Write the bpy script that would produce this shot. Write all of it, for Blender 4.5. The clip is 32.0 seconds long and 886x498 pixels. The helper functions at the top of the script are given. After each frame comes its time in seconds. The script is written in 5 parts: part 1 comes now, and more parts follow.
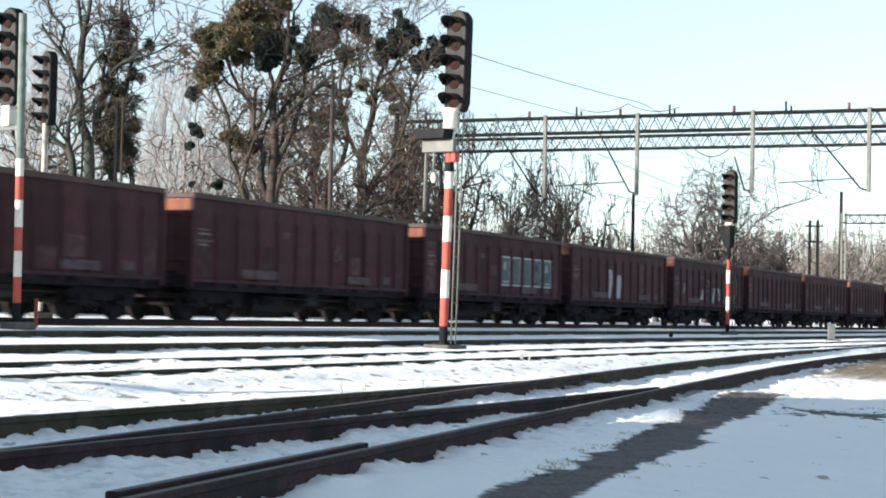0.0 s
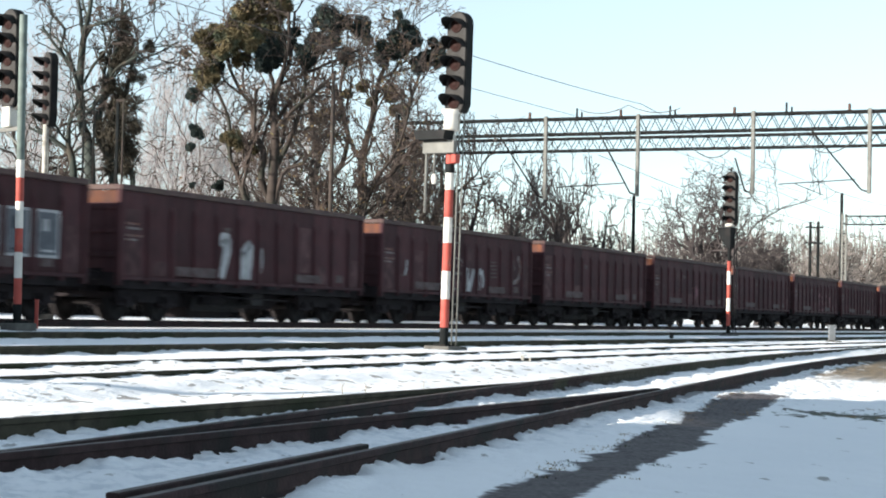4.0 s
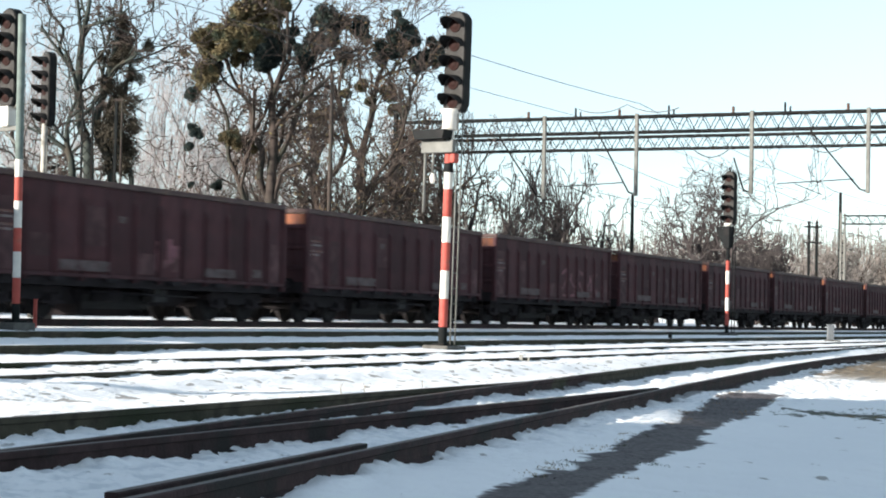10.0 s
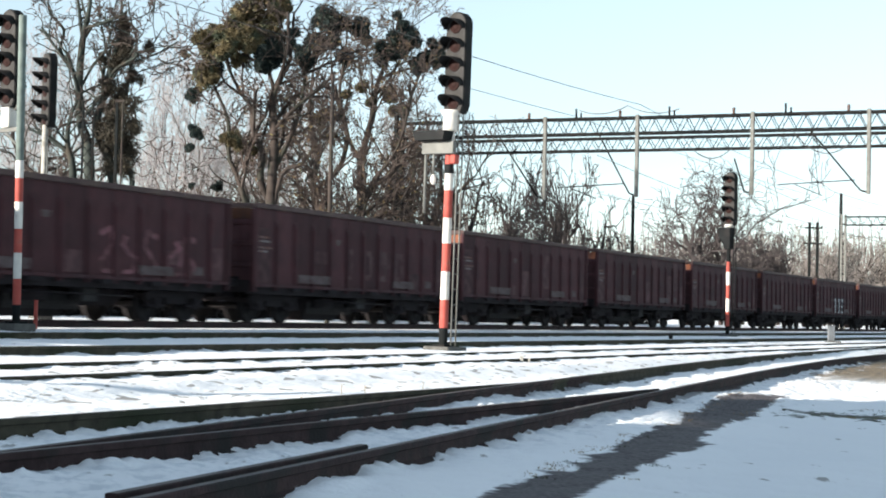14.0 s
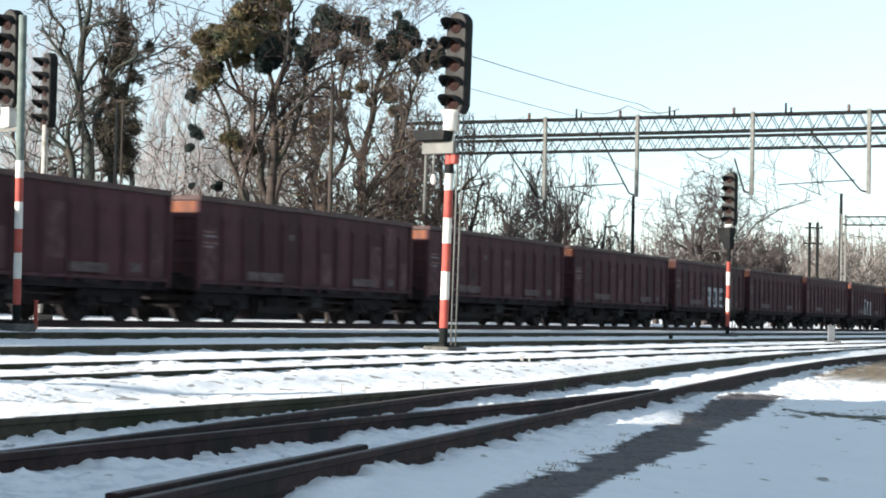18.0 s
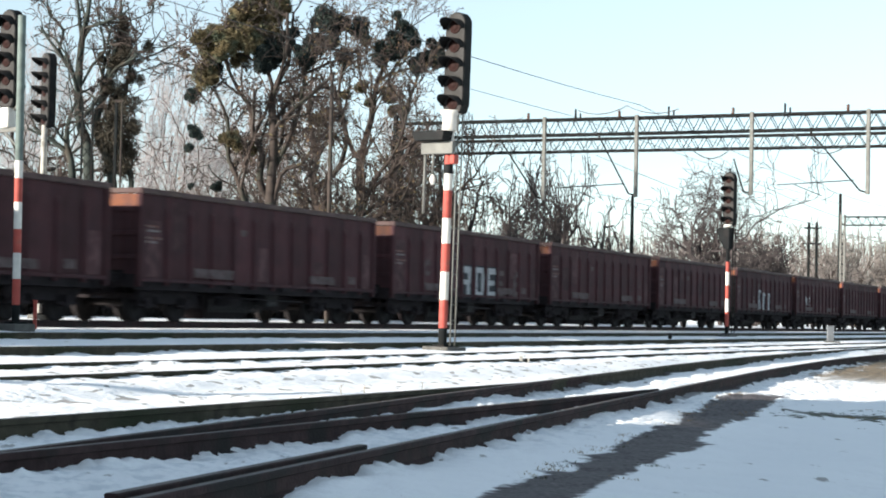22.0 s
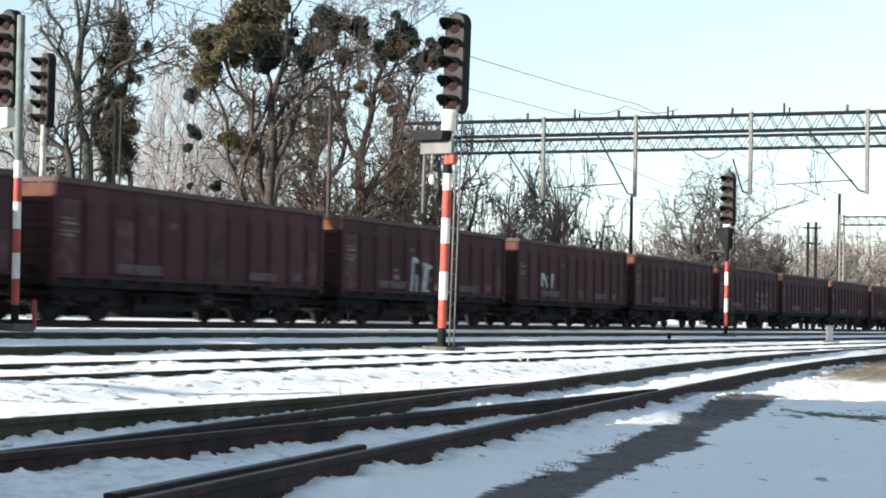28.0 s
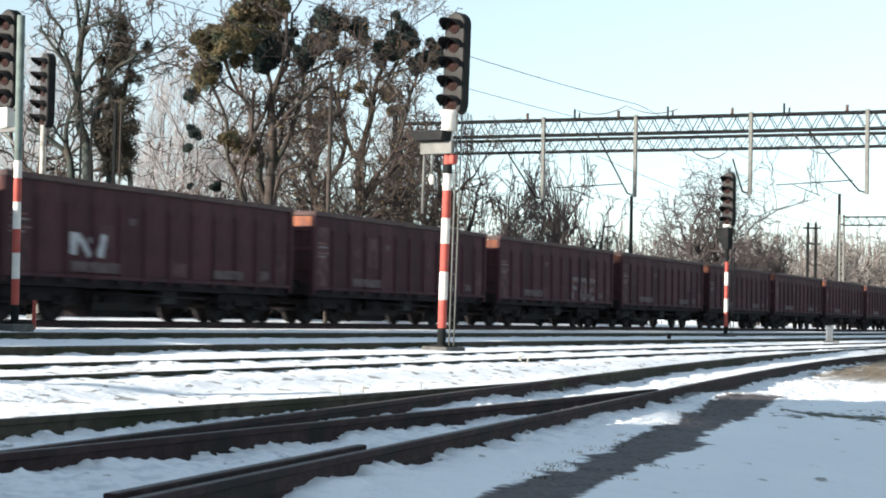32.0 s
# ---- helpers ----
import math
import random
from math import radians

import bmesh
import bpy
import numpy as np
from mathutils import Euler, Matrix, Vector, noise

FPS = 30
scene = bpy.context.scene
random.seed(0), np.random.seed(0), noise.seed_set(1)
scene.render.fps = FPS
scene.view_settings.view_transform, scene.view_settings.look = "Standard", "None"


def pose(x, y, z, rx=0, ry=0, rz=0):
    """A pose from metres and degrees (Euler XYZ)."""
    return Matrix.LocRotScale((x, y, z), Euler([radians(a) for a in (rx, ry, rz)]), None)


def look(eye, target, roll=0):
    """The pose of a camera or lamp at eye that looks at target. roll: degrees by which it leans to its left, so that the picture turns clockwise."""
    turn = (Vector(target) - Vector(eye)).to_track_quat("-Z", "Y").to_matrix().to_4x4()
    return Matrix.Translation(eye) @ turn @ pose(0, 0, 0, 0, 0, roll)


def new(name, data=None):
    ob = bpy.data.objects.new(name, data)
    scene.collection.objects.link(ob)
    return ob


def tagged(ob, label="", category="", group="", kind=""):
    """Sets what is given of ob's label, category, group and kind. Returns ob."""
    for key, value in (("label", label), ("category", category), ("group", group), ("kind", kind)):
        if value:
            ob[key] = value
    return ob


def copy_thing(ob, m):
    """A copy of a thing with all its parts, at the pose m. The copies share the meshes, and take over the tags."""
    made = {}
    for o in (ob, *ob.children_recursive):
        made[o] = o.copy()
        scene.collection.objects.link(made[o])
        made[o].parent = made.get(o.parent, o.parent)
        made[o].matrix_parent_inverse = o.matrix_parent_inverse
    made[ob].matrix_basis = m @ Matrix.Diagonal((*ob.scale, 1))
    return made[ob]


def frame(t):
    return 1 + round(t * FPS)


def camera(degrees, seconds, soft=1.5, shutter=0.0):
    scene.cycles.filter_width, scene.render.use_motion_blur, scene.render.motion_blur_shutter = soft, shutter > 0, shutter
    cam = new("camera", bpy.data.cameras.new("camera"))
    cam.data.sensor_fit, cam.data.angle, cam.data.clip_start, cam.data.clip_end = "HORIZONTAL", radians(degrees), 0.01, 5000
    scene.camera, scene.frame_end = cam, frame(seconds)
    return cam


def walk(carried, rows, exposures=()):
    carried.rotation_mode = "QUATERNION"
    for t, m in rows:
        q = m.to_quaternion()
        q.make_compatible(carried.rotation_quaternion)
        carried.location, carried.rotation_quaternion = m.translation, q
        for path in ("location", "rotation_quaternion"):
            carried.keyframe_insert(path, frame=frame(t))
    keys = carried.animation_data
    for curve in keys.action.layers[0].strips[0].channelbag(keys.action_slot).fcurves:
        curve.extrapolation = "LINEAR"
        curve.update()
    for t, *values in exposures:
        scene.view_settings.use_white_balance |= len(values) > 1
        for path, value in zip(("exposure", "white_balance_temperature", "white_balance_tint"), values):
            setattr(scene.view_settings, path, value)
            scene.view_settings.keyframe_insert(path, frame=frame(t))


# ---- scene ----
# The camera stands beside the yard at about chest height, a long lens, held by a slightly swaying support.
EYE = (0.0, 0.0, 0.29)
LENS = 27.77
FOCAL = 0.5 / math.tan(radians(LENS / 2)) * 1568
PITCH = math.degrees(math.atan(115.7 / FOCAL))
SWAY = [(0, 0, 0), (1, 1, .1), (2, 1.5, .1), (3, 1.5, .5), (3.5, 1.2, 1.5), (5.5, .6, 2.6), (6.5, -.4, 2), (7.5, -1.3, 1.5),
        (9.5, -1.5, 1.3), (10.5, -1.3, 1.5), (12, -1.5, 2.9), (13, -.5, 3.1), (14.5, -.3, 3.1), (16.5, -.3, 3.1), (19, 0, 3.1),
        (20.5, -1.3, 3.1), (22, -1.5, 3.4), (23.5, -1.5, 4.4), (25, -1.6, 3.1), (27.5, -2.6, 3.1), (28.5, -3.1, 3.3), (30, -3, 3.1), (32, -3.1, 3.5)]


def aim(dx, dy):
    yaw, pitch = math.degrees(dx / FOCAL), PITCH + math.degrees(dy / FOCAL)
    return pose(*EYE, 0, 0, yaw) @ pose(0, 0, 0, 90 + pitch, 0, 0) @ pose(0, 0, 0, 0, 0, 1.26)


cam = camera(LENS, 32.0, soft=1.9, shutter=1.0)
walk(cam, [(t, aim(dx, dy)) for t, dx, dy in SWAY])

# ---- light ----
SUN_HEADING, SUN_HEIGHT = 60.0, 15.0
sun_way = Vector((math.sin(radians(SUN_HEADING)) * math.cos(radians(SUN_HEIGHT)), math.cos(radians(SUN_HEADING)) * math.cos(radians(SUN_HEIGHT)), -math.sin(radians(SUN_HEIGHT))))
sun = new("sun", bpy.data.lights.new("sun", "SUN"))
sun.data.energy, sun.data.angle, sun.data.color = 5.0, radians(0.6), (1.0, 0.93, 0.83)
sun.matrix_world = look(-sun_way * 50, (0, 0, 0))
world = bpy.data.worlds.new("sky")
scene.world = world
world.use_nodes = True
wn = world.node_tree
sky = wn.nodes.new("ShaderNodeTexSky")
sky.sky_type, sky.sun_disc = "NISHITA", False
sky.sun_elevation, sky.sun_rotation = radians(SUN_HEIGHT + 5), radians(180 + SUN_HEADING)
sky.air_density, sky.dust_density, sky.ozone_density = 1.0, 0.15, 1.5
back = next(n for n in wn.nodes if n.type == "BACKGROUND")
back.inputs["Strength"].default_value = 0.082
pale = wn.nodes.new("ShaderNodeHueSaturation")
pale.inputs["Saturation"].default_value = 0.44
wn.links.new(sky.outputs["Color"], pale.inputs["Color"])
cool = wn.nodes.new("ShaderNodeMix")
cool.data_type, cool.blend_type = "RGBA", "MULTIPLY"
cool.inputs[0].default_value = 1.0
cool.inputs[7].default_value = (0.865, 1.0, 1.045, 1)
wn.links.new(pale.outputs[0], cool.inputs[6])
wn.links.new(cool.outputs[2], back.inputs["Color"])
scene.view_settings.exposure = 1.3

# ---- the yard's own axes: s runs along the tracks, away from the camera; q runs across, towards the train ----
HEADING = radians(23.8)
ST, CT = math.sin(HEADING), math.cos(HEADING)


def yard(s, q, z=0.0):
    return Vector((s * ST - q * CT, s * CT + q * ST, z))


def rail_level(q):
    """The height of the rail tops: the yard rises gently towards the train's track."""
    return -0.63 + 0.0266 * min(max(q, 0.0), 23.68)


def smooth(a, b, x):
    k = min(max((x - a) / (b - a), 0.0), 1.0)
    return k * k * (3 - 2 * k)


def along(points, s):
    """A value read off a line of (s, value) points, eased between them."""
    if s <= points[0][0]:
        return points[0][1] + (s - points[0][0]) * (points[1][1] - points[0][1]) / (points[1][0] - points[0][0])
    for (a, va), (b, vb) in zip(points, points[1:]):
        if s <= b:
            return va + (vb - va) * (s - a) / (b - a)
    return points[-1][1]


TURNOUT_NEAR = [(7.6, 4.42), (14.5, 5.24), (24.8, 6.42), (31.6, 7.12), (39.6, 7.75), (55, 8.35), (75, 8.6), (140, 8.6)]


def near_rail_q(s):
    return sum(along(TURNOUT_NEAR, s + d) for d in (-4, -2, 0, 2, 4)) / 5


# ---- materials ----
def material(name, base, rough=0.8, metal=0.0, vary=0.25, scale=3.0, bump=0.2, bump_scale=40.0, second=None, second_scale=0.7, second_at=(0.5, 0.62), per_object=0.0, coords="Object", spec=0.22, streak=None):
    m = bpy.data.materials.new(name)
    m.use_nodes = True
    t = m.node_tree
    n, l = t.nodes, t.links
    bsdf = n["Principled BSDF"]
    bsdf.inputs["Roughness"].default_value, bsdf.inputs["Metallic"].default_value = rough, metal
    bsdf.inputs["Specular IOR Level"].default_value = spec
    tc = n.new("ShaderNodeTexCoord")
    a = n.new("ShaderNodeTexNoise")
    a.inputs["Scale"].default_value, a.inputs["Detail"].default_value = scale, 6.0
    l.new(tc.outputs[coords], a.inputs["Vector"])
    ramp = n.new("ShaderNodeMapRange")
    ramp.inputs[3].default_value, ramp.inputs[4].default_value = 1 - vary, 1 + vary
    ramp.inputs[1].default_value, ramp.inputs[2].default_value = 0.3, 0.7
    l.new(a.outputs[0], ramp.inputs[0])
    mix = n.new("ShaderNodeMix")
    mix.data_type, mix.blend_type = "RGBA", "MULTIPLY"
    mix.inputs[0].default_value = 1.0
    mix.inputs[6].default_value = (*base, 1)
    l.new(ramp.outputs[0], mix.inputs[7])
    colour = mix.outputs[2]
    if second:
        b = n.new("ShaderNodeTexNoise")
        b.inputs["Scale"].default_value, b.inputs["Detail"].default_value = second_scale, 8.0
        l.new(tc.outputs[coords], b.inputs["Vector"])
        r2 = n.new("ShaderNodeMapRange")
        r2.inputs[1].default_value, r2.inputs[2].default_value = second_at
        l.new(b.outputs[0], r2.inputs[0])
        m2 = n.new("ShaderNodeMix")
        m2.data_type = "RGBA"
        l.new(r2.outputs[0], m2.inputs[0])
        l.new(colour, m2.inputs[6])
        m2.inputs[7].default_value = (*second, 1)
        colour = m2.outputs[2]
    if streak:
        mp = n.new("ShaderNodeMapping")
        mp.inputs["Scale"].default_value = (2.6, 2.6, 0.22)
        l.new(tc.outputs[coords], mp.inputs["Vector"])
        g = n.new("ShaderNodeTexNoise")
        g.inputs["Scale"].default_value, g.inputs["Detail"].default_value = 1.6, 7.0
        l.new(mp.outputs[0], g.inputs["Vector"])
        r4 = n.new("ShaderNodeMapRange")
        r4.inputs[1].default_value, r4.inputs[2].default_value, r4.inputs[4].default_value = 0.48, 0.75, 0.75
        l.new(g.outputs[0], r4.inputs[0])
        m4 = n.new("ShaderNodeMix")
        m4.data_type = "RGBA"
        l.new(r4.outputs[0], m4.inputs[0])
        l.new(colour, m4.inputs[6])
        m4.inputs[7].default_value = (*streak, 1)
        colour = m4.outputs[2]
    if per_object:
        info = n.new("ShaderNodeObjectInfo")
        r3 = n.new("ShaderNodeMapRange")
        r3.inputs[3].default_value, r3.inputs[4].default_value = 1 - per_object, 1 + per_object
        l.new(info.outputs["Random"], r3.inputs[0])
        m3 = n.new("ShaderNodeMix")
        m3.data_type, m3.blend_type = "RGBA", "MULTIPLY"
        m3.inputs[0].default_value = 1.0
        l.new(colour, m3.inputs[6])
        l.new(r3.outputs[0], m3.inputs[7])
        colour = m3.outputs[2]
    l.new(colour, bsdf.inputs["Base Color"])
    if bump:
        c = n.new("ShaderNodeTexNoise")
        c.inputs["Scale"].default_value, c.inputs["Detail"].default_value = bump_scale, 4.0
        l.new(tc.outputs[coords], c.inputs["Vector"])
        bm_ = n.new("ShaderNodeBump")
        bm_.inputs["Strength"].default_value, bm_.inputs["Distance"].default_value = bump, 0.02
        l.new(c.outputs[0], bm_.inputs["Height"])
        l.new(bm_.outputs[0], bsdf.inputs["Normal"])
    return m


PAINT = material("oxide_red_paint", (0.050, 0.0180, 0.0206), 0.8, vary=0.35, scale=1.6, bump=0.15, second=(0.040, 0.0190, 0.0225), second_scale=1.1, second_at=(0.48, 0.7), per_object=0.16, streak=(0.068, 0.037, 0.042))
PAINT_PANEL = material("oxide_red_panel_paint", (0.050, 0.0180, 0.0206), 0.8, vary=0.35, scale=1.6, bump=0.15, second=(0.038, 0.0180, 0.0215), second_scale=1.1, second_at=(0.48, 0.7), per_object=0.30, streak=(0.070, 0.038, 0.043))
# Top rails: a paler, greyer red than the walls.
PAINT_ROOF = material("paler_top_edge", (0.075, 0.047, 0.045), 0.7, vary=0.3, scale=2.5, second=(0.09, 0.06, 0.05), second_scale=3)
# Wagon red with the low sun's orange put into the colour.
PAINT_END_SUNLIT = material("sunlit_end_paint", (0.17, 0.060, 0.030), 0.75, vary=0.25, scale=2.0, second=(0.09, 0.04, 0.034), second_scale=1.6, per_object=0.65)
STENCIL = material("faded_white_stencil", (0.15, 0.13, 0.13), 0.8, vary=0.35, scale=6, second=(0.13, 0.06, 0.05), second_scale=5, second_at=(0.5, 0.6))
PLATE = material("dusty_grey_plate", (0.088, 0.066, 0.066), 0.8, vary=0.35, scale=5, second=(0.06, 0.03, 0.032), second_scale=4)
GRIME = material("black_brown_grime", (0.0145, 0.0110, 0.0125), 0.9, vary=0.4, scale=4)
GRIME_LIGHT = material("dusty_underframe", (0.018, 0.0138, 0.0155), 0.9, vary=0.4, scale=4)
DUST = material("pale_dusty_gear", (0.036, 0.033, 0.033), 0.9, vary=0.4, scale=5)
PATCH = material("repainted_patch", (0.070, 0.036, 0.038), 0.85, vary=0.4, scale=3, second=(0.052, 0.024, 0.026), second_scale=2.5, per_object=0.3)
WHEEL = material("rusty_wheel_steel", (0.013, 0.0105, 0.011), 0.85, metal=0.0, vary=0.3, scale=6)
SPRAY_WHITE = material("white_spray_paint", (0.36, 0.36, 0.37), 0.75, vary=0.25, scale=5)
SPRAY_GREY = material("blue_grey_spray_paint", (0.10, 0.108, 0.125), 0.75, vary=0.25, scale=5)
SPRAY_PINK = material("faded_pink_spray_paint", (0.17, 0.072, 0.085), 0.75, vary=0.35, scale=4, second=(0.07, 0.032, 0.032), second_scale=3)
SPRAY_BLACK = material("black_spray_paint", (0.02, 0.022, 0.028), 0.7, vary=0.2, scale=5)
RUST = material("rusty_rail_side", (0.038, 0.0225, 0.0225), 0.9, vary=0.4, scale=7, bump=0.3, second=(0.022, 0.019, 0.018), second_scale=2.5, coords="Object")
RUST_MOSS = material("rusty_rail_side_with_moss_and_dirt", (0.050, 0.044, 0.031), 0.9, vary=0.4, scale=7, bump=0.3, second=(0.026, 0.030, 0.016), second_scale=0.6, second_at=(0.5, 0.6), coords="Object")
RAILTOP = material("worn_rail_head", (0.10, 0.085, 0.08), 0.55, metal=0.35, vary=0.3, scale=9, second=(0.10, 0.07, 0.055), second_scale=1.2)
HOUSING = material("black_signal_paint", (0.006, 0.007, 0.0075), 0.75, vary=0.3, scale=5, second=(0.012, 0.011, 0.011), second_scale=3)
HOUSING_DUST = material("weathered_grey_signal_front", (0.036, 0.034, 0.033), 0.75, vary=0.3, scale=6, second=(0.03, 0.028, 0.026), second_scale=4)
LENS_DARK = material("dark_lens_glass", (0.022, 0.010, 0.009), 0.65, vary=0.1, bump=0, spec=0.08)
WHITE = material("weathered_white_paint", (0.60, 0.575, 0.53), 0.65, vary=0.14, scale=5, second=(0.42, 0.35, 0.27), second_scale=5, second_at=(0.6, 0.75))
RED = material("weathered_red_paint", (0.34, 0.07, 0.055), 0.65, vary=0.2, scale=5, second=(0.26, 0.085, 0.065), second_scale=5, second_at=(0.58, 0.75))
GREENPOLE = material("grey_green_pole_paint", (0.11, 0.14, 0.13), 0.6, vary=0.25, scale=5)
STEELGREY = material("weathered_grey_steel", (0.013, 0.015, 0.0155), 0.85, spec=0.1, vary=0.3, scale=4, second=(0.016, 0.014, 0.013), second_scale=2)
STEELLIGHT = material("pale_zinc_steel", (0.14, 0.14, 0.13), 0.65, metal=0.1, vary=0.2, scale=4)
FOOTING = material("dark_wet_concrete", (0.09, 0.088, 0.082), 0.9, vary=0.25, scale=6)
CABINET = material("grey_cabinet_paint", (0.12, 0.13, 0.14), 0.6, vary=0.12, scale=5)
CONCRETE = material("weathered_concrete", (0.34, 0.33, 0.30), 0.9, vary=0.2, scale=6, second=(0.2, 0.19, 0.17), second_scale=2.5)
BARK = material("grey_brown_bark", (0.052, 0.041, 0.036), 0.9, vary=0.4, scale=3, bump=0.6, bump_scale=18, second=(0.036, 0.036, 0.029), second_scale=1.5)
TWIG = material("brown_twigs", (0.074, 0.056, 0.049), 0.9, vary=0.35, scale=1.2, bump=0, second=(0.052, 0.042, 0.037), second_scale=0.5)
# Far twigs: the haze of distance is put into this pale colour.
TWIG_FAR_HAZED = material("hazed_far_twigs", (0.20, 0.175, 0.16), 0.9, vary=0.3, scale=0.6, bump=0)
DEADLEAF = material("dry_brown_leaves", (0.115, 0.078, 0.046), 0.85, vary=0.45, scale=2.5, bump=0, second=(0.10, 0.085, 0.04), second_scale=1.0)
MISTLETOE = material("olive_mistletoe", (0.115, 0.091, 0.048), 0.85, vary=0.45, scale=2.0, bump=0, per_object=0.35, second=(0.06, 0.07, 0.045), second_scale=1.2)
MISTLETOE_DARK = material("dark_green_mistletoe", (0.023, 0.035, 0.034), 0.85, vary=0.4, scale=2.0, bump=0, per_object=0.3, second=(0.034, 0.042, 0.034), second_scale=1.2)
TWIG_DARK = material("dark_grey_twigs", (0.060, 0.050, 0.049), 0.9, vary=0.35, scale=1.2, bump=0)
# Twigs of the back row, lightened to stand in for haze.
TWIG_BACK_HAZED = material("hazed_back_twigs", (0.30, 0.28, 0.28), 0.9, vary=0.3, scale=0.8, bump=0)
GREENBARK = material("greenish_wet_bark", (0.036, 0.043, 0.038), 0.9, vary=0.4, scale=3, bump=0.6, bump_scale=18, second=(0.05, 0.042, 0.033), second_scale=1.5)
BRUSH = material("dark_wet_brush", (0.022, 0.019, 0.017), 0.95, vary=0.4, scale=1.2, bump=0)
IVY = material("dark_ivy", (0.050, 0.042, 0.030), 0.7, vary=0.4, scale=2.0, bump=0)
INSULATOR = material("brown_insulator", (0.07, 0.035, 0.025), 0.3, vary=0.15, bump=0)
WIRE = material("dark_copper_wire", (0.06, 0.06, 0.06), 0.6, metal=0.4, vary=0.1, bump=0)
MOSS = material("dark_green_grass", (0.04, 0.05, 0.02), 0.9, vary=0.3, scale=8, bump=0)
STRAW = material("dry_straw", (0.28, 0.2, 0.1), 0.9, vary=0.3, scale=8, bump=0)
RENDER_WALL = material("grey_render_wall", (0.42, 0.40, 0.36), 0.9, vary=0.15, scale=1.5, bump=0.3)


def ground_material():
    """Snow with bare gravel beside the near rail and patches of brown earth farther down the yard."""
    m = bpy.data.materials.new("snow_and_bare_gravel")
    m.use_nodes = True
    n, l = m.node_tree.nodes, m.node_tree.links
    bsdf = n["Principled BSDF"]

    def math_node(op, a, b=0.0, c=0.0):
        k = n.new("ShaderNodeMath")
        k.operation = op
        for i, v in enumerate((a, b, c)):
            if isinstance(v, (int, float)):
                k.inputs[i].default_value = v
            else:
                l.new(v, k.inputs[i])
        return k.outputs[0]

    def noise_node(scale, detail=6.0, stretch=None):
        k = n.new("ShaderNodeTexNoise")
        k.inputs["Scale"].default_value, k.inputs["Detail"].default_value = scale, detail
        if stretch:
            mp = n.new("ShaderNodeMapping")
            mp.inputs["Rotation"].default_value = (0, 0, HEADING)
            mp.inputs["Scale"].default_value = stretch
            l.new(geo.outputs["Position"], mp.inputs["Vector"])
            l.new(mp.outputs[0], k.inputs["Vector"])
        else:
            l.new(geo.outputs["Position"], k.inputs["Vector"])
        return k.outputs[0]

    def span(v, lo, hi, to_lo=0.0, to_hi=1.0):
        k = n.new("ShaderNodeMapRange")
        k.interpolation_type = "SMOOTHSTEP"
        for i, x in enumerate((lo, hi, to_lo, to_hi)):
            k.inputs[i + 1].default_value = x
        l.new(v, k.inputs[0])
        return k.outputs[0]

    def blend(f, a, b):
        k = n.new("ShaderNodeMix")
        k.data_type = "RGBA"
        l.new(f, k.inputs[0])
        for i, v in ((6, a), (7, b)):
            if isinstance(v, tuple):
                k.inputs[i].default_value = (*v, 1)
            else:
                l.new(v, k.inputs[i])
        return k.outputs[2]

    geo = n.new("ShaderNodeNewGeometry")
    xyz = n.new("ShaderNodeSeparateXYZ")
    l.new(geo.outputs["Position"], xyz.inputs[0])
    x, y = xyz.outputs[0], xyz.outputs[1]
    s = math_node("ADD", math_node("MULTIPLY", x, ST), math_node("MULTIPLY", y, CT))
    q = math_node("SUBTRACT", math_node("MULTIPLY", y, ST), math_node("MULTIPLY", x, CT))
    rail = math_node("MULTIPLY_ADD", s, 0.118, 4.42 - 0.118 * 7.6)
    off = math_node("SUBTRACT", q, rail)
    wob = math_node("SUBTRACT", noise_node(1.6, 5), 0.5)
    wob2 = math_node("SUBTRACT", noise_node(7.0, 5), 0.5)
    off2 = math_node("ADD", off, math_node("ADD", math_node("MULTIPLY", wob, 0.32), math_node("MULTIPLY", wob2, 0.24)))
    middle = math_node("ADD", span(s, 8.0, 11.0, 1.17, 1.12), math_node("ADD", span(s, 12.5, 16.0, 0.0, -0.17), span(s, 17.5, 21.0, 0.0, -0.2)))
    strip = math_node("ABSOLUTE", math_node("ADD", off2, middle))
    lobe = math_node("MULTIPLY", span(s, 12.3, 13.2), span(s, 13.6, 14.4, 0.10, 0.0))
    half = math_node("ADD", math_node("ADD", span(s, 9.0, 11.0, 0.25, 0.22), lobe), span(s, 15.8, 17.2, 0.0, 0.10))
    path = math_node("MULTIPLY", span(math_node("SUBTRACT", strip, half), -0.03, 0.03, 1.0, 0.0), span(math_node("MULTIPLY_ADD", wob2, 2.0, s), 21.8, 23.2, 1.0, 0.0))
    bare_zone = math_node("MULTIPLY", span(s, 26.0, 33.0), span(math_node("ADD", off, math_node("MULTIPLY", wob, 3.0)), -0.35, -0.75))
    bare = math_node("MULTIPLY", bare_zone, span(noise_node(0.55, 6, (1, 0.4, 1)), 0.41, 0.48))
    small = math_node("MULTIPLY", span(noise_node(4.5, 8, (1, 0.45, 1)), 0.67, 0.71), 0.8)
    trod = math_node("MULTIPLY", math_node("MULTIPLY", span(q, 7.9, 8.5), span(q, 12.6, 13.4, 1.0, 0.0)), math_node("MULTIPLY", span(s, 10.0, 13.0), span(s, 30.0, 42.0, 1.0, 0.0)))
    marks = math_node("MULTIPLY", math_node("MULTIPLY", span(noise_node(5.5, 5, (1, 0.6, 1)), 0.60, 0.64), trod), 0.85)
    earth = blend(span(noise_node(5.0), 0.35, 0.65), (0.22, 0.155, 0.085), (0.11, 0.085, 0.055))
